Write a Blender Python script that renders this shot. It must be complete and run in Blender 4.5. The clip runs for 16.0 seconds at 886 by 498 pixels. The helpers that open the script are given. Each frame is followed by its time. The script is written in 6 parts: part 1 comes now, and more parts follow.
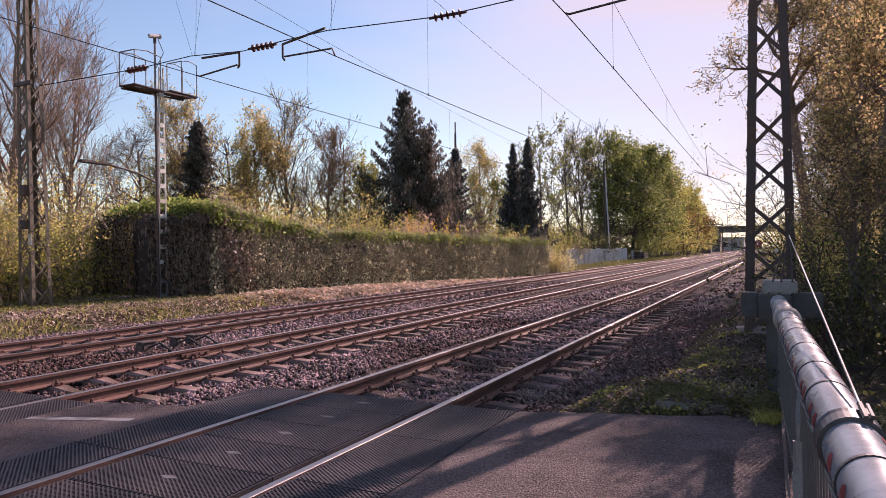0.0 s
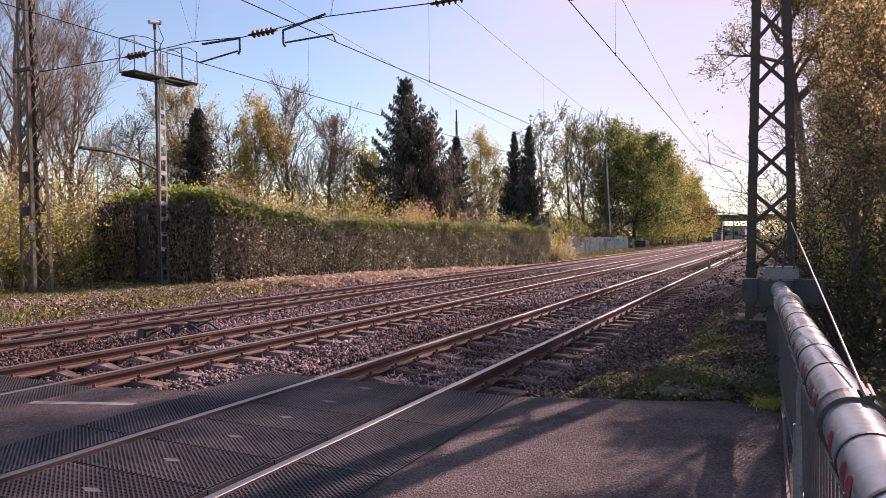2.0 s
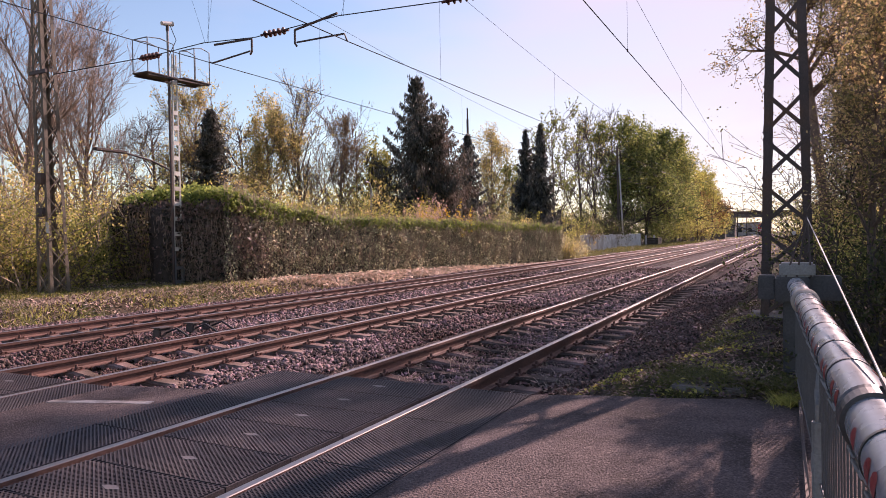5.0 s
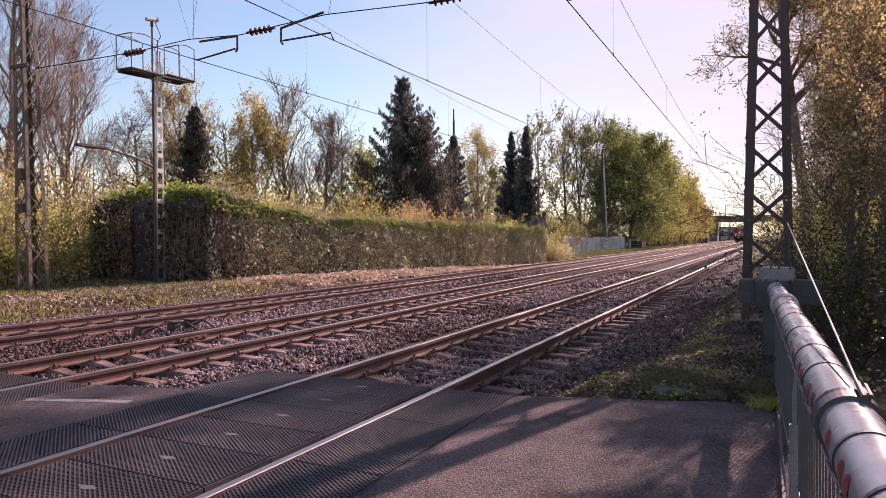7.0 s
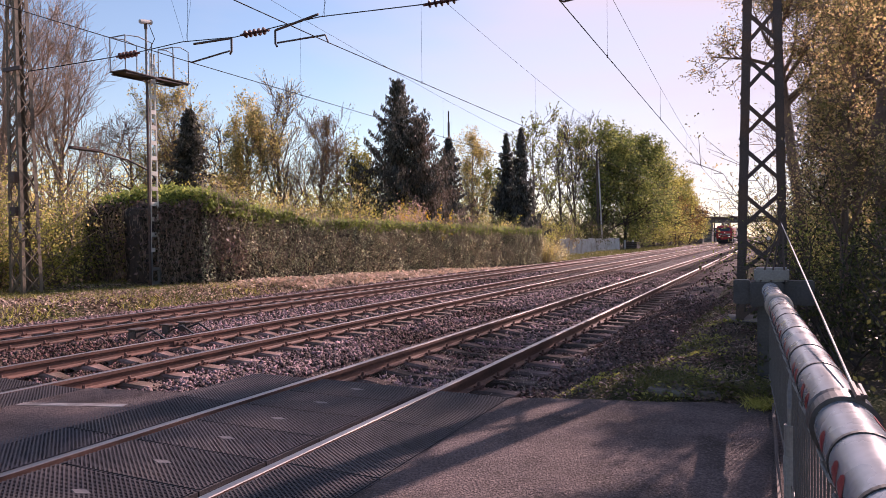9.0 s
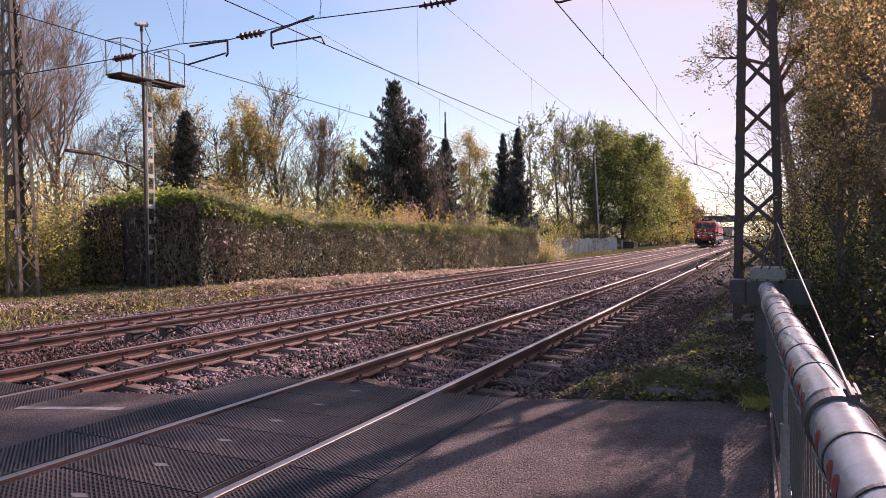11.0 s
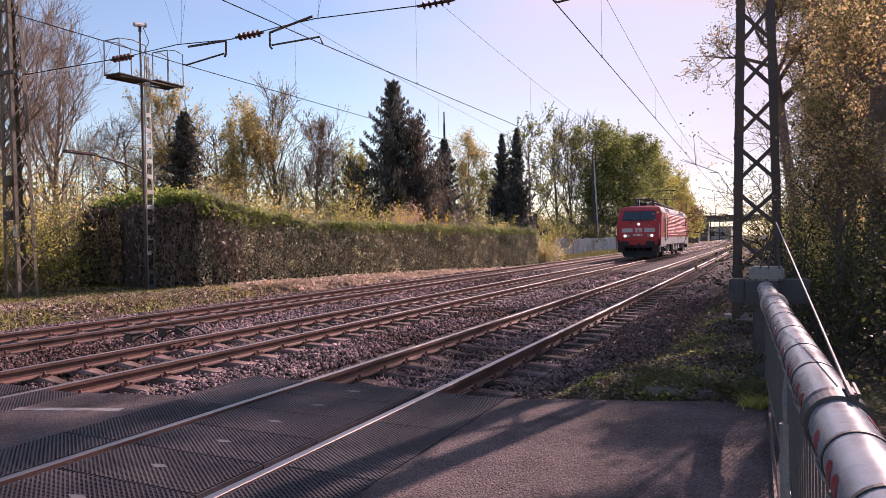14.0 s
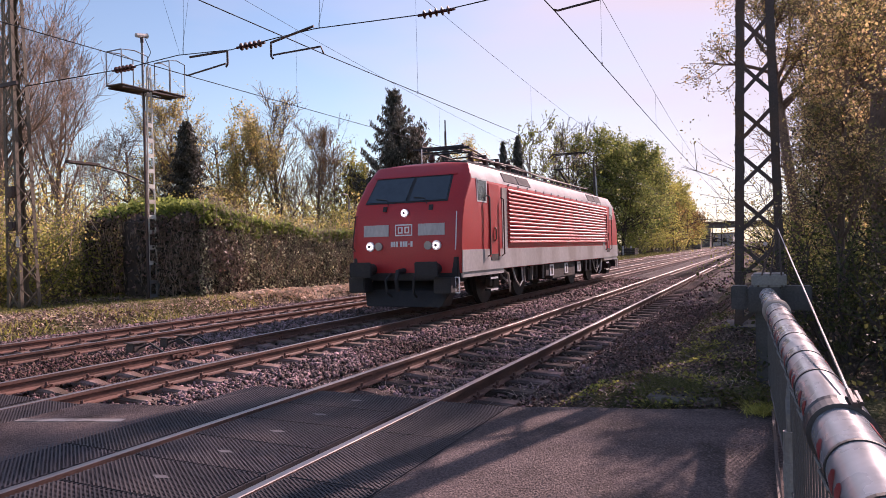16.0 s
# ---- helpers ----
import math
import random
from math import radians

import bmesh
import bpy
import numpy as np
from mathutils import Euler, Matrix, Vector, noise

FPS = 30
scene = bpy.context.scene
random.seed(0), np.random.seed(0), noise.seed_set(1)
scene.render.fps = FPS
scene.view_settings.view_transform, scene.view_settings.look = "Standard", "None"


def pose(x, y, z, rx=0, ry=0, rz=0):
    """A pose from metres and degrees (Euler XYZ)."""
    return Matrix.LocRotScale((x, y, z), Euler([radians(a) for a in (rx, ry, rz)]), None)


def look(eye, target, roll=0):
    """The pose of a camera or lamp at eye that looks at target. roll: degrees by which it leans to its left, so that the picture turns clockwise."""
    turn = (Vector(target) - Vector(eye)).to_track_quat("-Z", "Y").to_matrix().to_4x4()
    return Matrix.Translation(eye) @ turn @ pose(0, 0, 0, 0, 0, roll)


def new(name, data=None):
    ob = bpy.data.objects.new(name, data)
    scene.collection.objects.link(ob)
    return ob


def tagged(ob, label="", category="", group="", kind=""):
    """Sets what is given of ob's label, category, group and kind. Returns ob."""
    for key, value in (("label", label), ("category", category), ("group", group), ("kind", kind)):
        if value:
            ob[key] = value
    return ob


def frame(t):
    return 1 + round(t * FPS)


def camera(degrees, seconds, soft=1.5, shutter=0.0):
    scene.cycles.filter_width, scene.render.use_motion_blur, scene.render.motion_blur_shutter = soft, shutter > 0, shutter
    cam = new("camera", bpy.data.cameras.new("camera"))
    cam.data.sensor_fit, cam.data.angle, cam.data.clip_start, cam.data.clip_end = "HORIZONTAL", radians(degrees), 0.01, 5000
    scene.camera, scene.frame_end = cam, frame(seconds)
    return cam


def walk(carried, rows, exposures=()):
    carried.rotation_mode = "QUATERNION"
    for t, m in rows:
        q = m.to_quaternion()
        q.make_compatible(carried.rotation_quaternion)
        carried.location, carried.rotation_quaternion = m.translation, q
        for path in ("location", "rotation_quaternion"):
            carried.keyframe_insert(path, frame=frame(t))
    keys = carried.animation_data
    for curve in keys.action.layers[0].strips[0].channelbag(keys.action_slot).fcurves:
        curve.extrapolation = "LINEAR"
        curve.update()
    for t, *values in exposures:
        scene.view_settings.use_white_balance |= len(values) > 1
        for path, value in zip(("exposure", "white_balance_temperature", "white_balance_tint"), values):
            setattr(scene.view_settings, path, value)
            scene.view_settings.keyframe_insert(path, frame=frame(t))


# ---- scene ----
cam = camera(66.0, 16.0, soft=0.8)
PATH = (
    (0, 0.011, 0.004, 1.520, 26.124, 0.101, 0.790),
    (0.5, 0.022, -0.009, 1.520, 26.165, -0.076, 0.724),
    (1, 0.015, -0.005, 1.503, 26.104, -0.312, 0.547),
    (1.5, 0.016, -0.002, 1.497, 26.021, -0.708, 0.732),
    (2, 0.007, 0.004, 1.495, 26.203, -0.876, 0.708),
    (2.5, -0.003, -0.006, 1.491, 26.962, -0.720, 1.092),
    (3, -0.010, -0.007, 1.492, 27.543, -0.705, 1.158),
    (5.5, -0.007, -0.007, 1.492, 26.853, -1.063, 0.885),
    (6, -0.003, 0.000, 1.492, 26.387, -0.945, 0.547),
    (6.5, -0.006, 0.004, 1.487, 26.062, -0.882, 0.331),
    (7, 0.000, 0.000, 1.490, 25.914, -0.928, 0.400),
    (7.5, -0.005, 0.003, 1.490, 25.805, -0.965, 0.413),
    (8, 0.003, 0.005, 1.489, 25.856, -0.984, 0.601),
    (8.5, -0.005, 0.006, 1.488, 25.777, -0.892, 0.569),
    (9, 0.001, 0.004, 1.491, 25.522, -0.781, 0.606),
    (11.5, 0.009, -0.005, 1.497, 25.306, -0.718, 0.943),
    (12, 0.011, -0.006, 1.495, 25.201, -0.682, 0.820),
    (12.5, 0.011, -0.001, 1.496, 25.305, -0.797, 0.948),
    (13, 0.006, -0.003, 1.494, 25.165, -0.578, 0.942),
    (13.5, 0.010, 0.001, 1.495, 25.235, -0.630, 1.054),
    (14, 0.008, 0.004, 1.497, 25.230, -0.718, 1.042),
    (14.5, 0.009, 0.008, 1.498, 25.034, -0.734, 0.915),
    (15, 0.013, 0.005, 1.499, 24.852, -0.561, 1.048),
    (15.5, 0.013, 0.005, 1.501, 25.064, -0.300, 1.134),
    (16, 0.013, 0.005, 1.502, 25.384, -0.054, 1.380),
)
walk(cam, [(t, pose(x, y, z, 90 + pitch, roll, yaw)) for t, x, y, z, yaw, pitch, roll in PATH],
     exposures=((0, 0.53, 6700, 44), (3, 0.59, 6800, 44), (7, 0.65, 6850, 45), (9, 0.6, 6750, 44), (16, 0.58, 6700, 44)))

# ---- light: low afternoon sun ahead and to the right of the tracks ----
SUN_TURN, SUN_HEIGHT = radians(15.0), radians(31.0)
world = bpy.data.worlds.new("sky")
scene.world = world
world.use_nodes = True
wn, wl = world.node_tree.nodes, world.node_tree.links
sky = wn.new("ShaderNodeTexSky")
sky.sky_type, sky.sun_disc = "NISHITA", False
sky.sun_elevation, sky.sun_rotation = SUN_HEIGHT, SUN_TURN
sky.air_density, sky.dust_density, sky.ozone_density = 1.3, 0.1, 1.2
# thin high cloud, thickening towards the sun
SUN_WAY = (math.sin(SUN_TURN) * math.cos(SUN_HEIGHT), math.cos(SUN_TURN) * math.cos(SUN_HEIGHT), math.sin(SUN_HEIGHT))
direction = wn.new("ShaderNodeTexCoord").outputs["Generated"]
near_sun = wn.new("ShaderNodeVectorMath")
near_sun.operation = "DOT_PRODUCT"
near_sun.inputs[1].default_value = SUN_WAY
wl.new(direction, near_sun.inputs[0])
lean_to = wn.new("ShaderNodeMapRange")
for socket, value in zip((1, 2, 3, 4), (0.64, 0.97, -0.6, 0.5)):
    lean_to.inputs[socket].default_value = value
wl.new(near_sun.outputs["Value"], lean_to.inputs[0])
flat = wn.new("ShaderNodeMapping")
flat.inputs["Scale"].default_value, flat.inputs["Rotation"].default_value = (1.6, 1.6, 6.0), (0.25, 0.3, 0.0)
wl.new(direction, flat.inputs[0])
wisps = wn.new("ShaderNodeTexNoise")
wisps.inputs["Scale"].default_value, wisps.inputs["Detail"].default_value, wisps.inputs["Roughness"].default_value = 1.7, 4.0, 0.5
wl.new(flat.outputs[0], wisps.inputs["Vector"])
cover = wn.new("ShaderNodeMath")
cover.operation, cover.use_clamp = "ADD", True
wl.new(wisps.outputs[0], cover.inputs[0])
wl.new(lean_to.outputs[0], cover.inputs[1])
cloudy = wn.new("ShaderNodeMix")
cloudy.data_type = "RGBA"
cloudy.inputs[7].default_value = (5.2, 5.35, 5.6, 1)
wl.new(cover.outputs[0], cloudy.inputs[0])
clear_air = wn.new("ShaderNodeMix")
clear_air.data_type, clear_air.blend_type = "RGBA", "MULTIPLY"
clear_air.inputs[0].default_value, clear_air.inputs[7].default_value = 1.0, (0.81, 1.0, 1.0, 1)
wl.new(sky.outputs[0], clear_air.inputs[6])
wl.new(clear_air.outputs[2], cloudy.inputs[6])
wl.new(cloudy.outputs[2], wn["Background"].inputs[0])
wn["Background"].inputs[1].default_value = 0.1
sun = new("sun", bpy.data.lights.new("sun", "SUN"))
sun.data.energy, sun.data.angle, sun.data.color = 5.0, radians(0.6), (1.0, 0.86, 0.73)
sun.matrix_world = look((20, 60, 40), (20 - math.sin(SUN_TURN) * math.cos(SUN_HEIGHT),
                                       60 - math.cos(SUN_TURN) * math.cos(SUN_HEIGHT), 40 - math.sin(SUN_HEIGHT)))

# ---- places ----
TRACK_N, TRACK_M, TRACK_F = -3.74, -7.85, -11.9      # centre lines, running along +y
LEVEL = {TRACK_N: 0.0, TRACK_M: -0.03, TRACK_F: -0.06}  # rail tops
GAUGE = 1.507                                         # between the rail heads' middles
SPAN_Y = 12.0                                         # the cross-span of the overhead line


# ---- materials ----
def material(name, colour, rough=0.7, metal=0.0, vary=0.25, scale=6.0, grain=90.0, bump=0.3, depth=0.01, second=None,
             island=0.0, per_object=0.0, translucent=0.0, coat=0.0, stretch=(1, 1, 1), spec=0.5, fleck=0.0, fleck_size=70.0):
    """A procedural surface: two scales of colour change, optional second colour in patches, and fine relief."""
    mat = bpy.data.materials.new(name)
    mat.use_nodes = True
    n, l = mat.node_tree.nodes, mat.node_tree.links
    shader = n["Principled BSDF"]
    shader.inputs["Metallic"].default_value = metal
    shader.inputs["Specular IOR Level"].default_value = spec
    shader.inputs["Coat Weight"].default_value = coat
    place = n.new("ShaderNodeTexCoord")
    mapping = n.new("ShaderNodeMapping")
    mapping.inputs["Scale"].default_value = stretch
    l.new(place.outputs["Object"], mapping.inputs[0])

    def noise_at(size, detail):
        tex = n.new("ShaderNodeTexNoise")
        tex.inputs["Scale"].default_value, tex.inputs["Detail"].default_value = size, detail
        l.new(mapping.outputs[0], tex.inputs["Vector"])
        return tex.outputs[0]

    def blend(fac, a, b, kind="MIX", amount=None):
        mix = n.new("ShaderNodeMix")
        mix.data_type, mix.blend_type = "RGBA", kind
        for value, socket in ((fac, mix.inputs[0]), (a, mix.inputs[6]), (b, mix.inputs[7])):
            if isinstance(value, bpy.types.NodeSocket):
                l.new(value, socket)
            else:
                socket.default_value = value if isinstance(value, float) else (*value, 1)
        return mix.outputs[2]

    def ramp(value, low, high, lo=0.0, hi=1.0):
        r = n.new("ShaderNodeMapRange")
        r.inputs[1].default_value, r.inputs[2].default_value = low, high
        r.inputs[3].default_value, r.inputs[4].default_value = lo, hi
        l.new(value, r.inputs[0])
        return r.outputs[0]

    broad, fine = noise_at(scale, 5.0), noise_at(grain, 4.0)
    dark = tuple(c * (1 - vary) for c in colour)
    light = tuple(min(1.0, c * (1 + vary)) for c in colour)
    col = blend(ramp(broad, 0.3, 0.7), dark, light)
    if second:
        col = blend(ramp(noise_at(scale * 0.37, 6.0), 0.5, 0.62), col, second)
    grey = n.new("ShaderNodeCombineColor")
    for i in range(3):
        l.new(ramp(fine, 0.3, 0.7, 1 - vary * 0.8, 1 + vary * 0.8), grey.inputs[i])
    col = blend(1.0, col, grey.outputs[0], "MULTIPLY")
    if fleck:      # pale and dark chips of stone in the surface
        cells = n.new("ShaderNodeTexVoronoi")
        cells.inputs["Scale"].default_value = fleck_size
        l.new(mapping.outputs[0], cells.inputs["Vector"])
        parts = n.new("ShaderNodeSeparateColor")
        l.new(cells.outputs["Color"], parts.inputs[0])
        col = blend(ramp(parts.outputs[0], 0.72, 0.95, 0.0, fleck), col, tuple(min(1.0, c * 2.6) for c in colour))
        col = blend(ramp(parts.outputs[1], 0.6, 0.9, 0.0, fleck), col, tuple(c * 0.3 for c in colour))
    if island or per_object:
        source = n.new("ShaderNodeNewGeometry").outputs["Random Per Island"] if island else n.new("ShaderNodeObjectInfo").outputs["Random"]
        hue = n.new("ShaderNodeHueSaturation")
        k = island or per_object
        l.new(ramp(source, 0, 1, 1 - k, 1 + k), hue.inputs["Value"])
        l.new(ramp(source, 0, 1, 0.5 + k * 0.05, 0.5 - k * 0.05), hue.inputs["Hue"])
        l.new(col, hue.inputs["Color"])
        col = hue.outputs[0]
    l.new(col, shader.inputs["Base Color"])
    l.new(ramp(broad, 0.3, 0.7, max(0.02, rough - 0.1), min(1, rough + 0.1)), shader.inputs["Roughness"])
    if bump:
        b = n.new("ShaderNodeBump")
        b.inputs["Strength"].default_value, b.inputs["Distance"].default_value = bump, depth
        l.new(fine, b.inputs["Height"])
        l.new(b.outputs[0], shader.inputs["Normal"])
    if translucent:
        t, add = n.new("ShaderNodeBsdfTranslucent"), n.new("ShaderNodeMixShader")
        lit = n.new("ShaderNodeHueSaturation")
        lit.inputs["Value"].default_value = 1.5
        l.new(col, lit.inputs["Color"])
        l.new(lit.outputs[0], t.inputs["Color"])
        add.inputs[0].default_value = translucent
        l.new(shader.outputs[0], add.inputs[1])
        l.new(t.outputs[0], add.inputs[2])
        l.new(add.outputs[0], n["Material Output"].inputs["Surface"])
    return mat


def glow(name, colour, strength):
    mat = bpy.data.materials.new(name)
    mat.use_nodes = True
    s = mat.node_tree.nodes["Principled BSDF"]
    s.inputs["Base Color"].default_value = (*colour, 1)
    s.inputs["Emission Color"].default_value = (*colour, 1)
    s.inputs["Emission Strength"].default_value = strength
    return mat


EARTH = material("earth", (0.10, 0.072, 0.05), 0.95, vary=0.5, scale=2.2, grain=30, bump=1.0, depth=0.06, second=(0.085, 0.085, 0.035), spec=0.12)
BALLAST = material("ballast", (0.085, 0.065, 0.06), 0.9, vary=0.4, scale=1.1, grain=28, bump=1.0, depth=0.06, spec=0.12)
STONE = material("ballast_stone", (0.215, 0.152, 0.142), 0.8, vary=0.35, scale=0.7, grain=60, bump=0.4, island=0.8, second=(0.11, 0.068, 0.055), spec=0.12)
ASPHALT = material("asphalt", (0.113, 0.086, 0.08), 0.9, vary=0.5, scale=2.2, grain=64, bump=1.0, depth=0.025, second=(0.16, 0.12, 0.112), spec=0.15, fleck=0.4, fleck_size=85)
RUBBER = material("rubber_panel", (0.056, 0.047, 0.049), 0.62, vary=0.4, scale=2.0, grain=110, bump=0.3, per_object=0.2, second=(0.08, 0.066, 0.064), spec=0.25)
PIN = material("worn_plate", (0.12, 0.108, 0.11), 0.6, vary=0.3, scale=9, bump=0.2)
PAINT_ROAD = material("road_paint", (0.3, 0.28, 0.27), 0.85, vary=0.3, scale=8, grain=90, bump=0.3, second=(0.16, 0.14, 0.13))
RUST = material("rusty_steel", (0.135, 0.066, 0.05), 0.75, vary=0.35, scale=5, grain=60, bump=0.3, stretch=(1, 0.3, 1))
POLISHED = material("polished_rail", (0.4, 0.345, 0.32), 0.42, metal=1.0, vary=0.15, scale=4, grain=60, bump=0.05, stretch=(1, 0.05, 1))
CONCRETE_SLEEPER = material("sleeper_concrete", (0.26, 0.18, 0.15), 0.9, vary=0.35, scale=4, grain=70, bump=0.5, per_object=0.3, second=(0.13, 0.09, 0.07), spec=0.12)
# darker copy of the sleeper concrete, tree shade on the near track painted in
SHADED_SLEEPER = material("shaded_sleeper_concrete", (0.15, 0.105, 0.09), 0.9, vary=0.4, scale=4, grain=60, bump=0.6, per_object=0.35, second=(0.085, 0.06, 0.05), spec=0.12)
DRIVE = material("grey_housing", (0.07, 0.066, 0.066), 0.75, vary=0.3, scale=4, grain=50, bump=0.3, second=(0.055, 0.052, 0.05))
CONCRETE = material("concrete", (0.13, 0.105, 0.095), 0.9, vary=0.25, scale=3, grain=60, bump=0.4, second=(0.2, 0.2, 0.17))
STEEL_DARK = material("dark_painted_steel", (0.07, 0.05, 0.045), 0.7, vary=0.3, scale=3, grain=50, bump=0.2, second=(0.1, 0.055, 0.035))
STEEL_OLIVE = material("weathered_green_steel", (0.135, 0.105, 0.07), 0.7, vary=0.3, scale=2, grain=50, bump=0.2, second=(0.12, 0.08, 0.05))
STEEL_GREY = material("galvanised_steel", (0.21, 0.21, 0.21), 0.55, metal=0.3, vary=0.2, scale=4, grain=60, bump=0.2)
STEEL_PALE = material("pale_grey_steel", (0.46, 0.45, 0.43), 0.7, vary=0.2, scale=3, grain=60, bump=0.2, second=(0.33, 0.28, 0.23))
POST_PAINT = material("pale_post_paint", (0.64, 0.62, 0.54), 0.7, vary=0.2, scale=3, grain=60, bump=0.2, second=(0.5, 0.45, 0.36))
ZINC = material("zinc_sheet", (0.5, 0.49, 0.48), 0.6, vary=0.25, scale=2, grain=40, bump=0.2, second=(0.36, 0.33, 0.3))
WIRE = material("copper_wire", (0.05, 0.05, 0.05), 0.85, vary=0.2, bump=0, spec=0.1)
INSULATOR = material("brown_porcelain", (0.08, 0.03, 0.022), 0.25, vary=0.2, scale=8, bump=0)
WOOD_GREY = material("weathered_wood", (0.09, 0.07, 0.058), 0.85, vary=0.3, scale=3, grain=50, bump=0.5, stretch=(1, 1, 0.1))
ALU = material("white_boom_paint", (0.24, 0.26, 0.285), 0.28, vary=0.12, scale=5, grain=40, bump=0.06, second=(0.2, 0.215, 0.235), coat=0.12)
BOOM_RED = material("red_boom_film", (0.26, 0.02, 0.025), 0.35, vary=0.2, scale=9, bump=0.05)
BLACK_RUBBER = material("black_rubber", (0.025, 0.025, 0.025), 0.6, vary=0.2, bump=0.1)
BARK = material("bark", (0.15, 0.115, 0.09), 0.95, vary=0.35, scale=3, grain=40, bump=0.6, stretch=(1, 1, 0.3))
BARK_PALE = material("pale_bark", (0.4, 0.31, 0.23), 0.95, vary=0.3, scale=3, grain=40, bump=0.4, stretch=(1, 1, 0.3))
BARK_MID = material("brown_bark", (0.23, 0.165, 0.12), 0.95, vary=0.3, scale=3, grain=40, bump=0.4, stretch=(1, 1, 0.3))
BARK_TWIG = material("pale_twig_bark", (0.3, 0.225, 0.17), 0.95, vary=0.3, scale=3, grain=40, bump=0.4, stretch=(1, 1, 0.3))
BARK_OLD = material("old_bark", (0.18, 0.12, 0.09), 0.95, vary=0.35, scale=3, grain=40, bump=0.6, stretch=(1, 1, 0.3))
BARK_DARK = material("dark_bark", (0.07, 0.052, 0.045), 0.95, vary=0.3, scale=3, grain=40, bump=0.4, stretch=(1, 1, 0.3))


def leaf(name, colour, k=0.4, through_light=0.35):
    return material(name, colour, 0.6, vary=0.2, scale=0.8, grain=12, bump=0, island=k, translucent=through_light, spec=0.25)


LEAF_HEDGE = leaf("hedge_leaves", (0.5, 0.5, 0.31), 0.9, 0.3)
# darker copy of the hedge leaves: shade of the end face put into colour
LEAF_HEDGE_SHADED = leaf("shaded_hedge_leaves", (0.15, 0.115, 0.085), 0.9, 0.2)
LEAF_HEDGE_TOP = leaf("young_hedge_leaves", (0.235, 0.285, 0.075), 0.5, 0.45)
LEAF_GREEN = leaf("green_leaves", (0.2, 0.225, 0.06), 0.5, 0.5)
# darker copy of the green leaves, carrying bush and thicket shade in its colour
LEAF_SHADED = leaf("shaded_green_leaves", (0.065, 0.072, 0.025), 0.6, 0.35)
LEAF_LIME = leaf("lime_leaves", (0.32, 0.31, 0.08), 0.45, 0.58)
LEAF_BUD = leaf("spring_buds", (0.4, 0.34, 0.12), 0.55, 0.6)
LEAF_THICKET = leaf("thicket_leaves", (0.35, 0.28, 0.115), 0.75, 0.45)
LEAF_RUST = leaf("rusty_buds", (0.24, 0.15, 0.05), 0.4)
LEAF_LITTER = leaf("leaf_litter", (0.14, 0.092, 0.075), 0.8, 0.1)
LEAF_DRY = leaf("dry_leaves", (0.19, 0.15, 0.075), 0.5)
NEEDLES = leaf("spruce_needles", (0.095, 0.095, 0.075), 0.7, 0.25)
NEEDLES_BROWN = leaf("brown_spruce_needles", (0.14, 0.115, 0.085), 0.7, 0.25)
NEEDLES_BLUE = leaf("cypress_needles", (0.088, 0.092, 0.08), 0.7, 0.25)
FORSYTHIA = leaf("yellow_blossom", (0.6, 0.42, 0.04), 0.3)
PINK = leaf("pink_blossom", (0.55, 0.35, 0.30), 0.3)
LEAF_TREE = leaf("tree_leaves", (0.17, 0.2, 0.058), 0.6, 0.45)
GRASS = leaf("grass_blades", (0.135, 0.135, 0.045), 0.5, 0.35)
STRAW = leaf("dry_grass", (0.58, 0.45, 0.34), 0.5, 0.2)


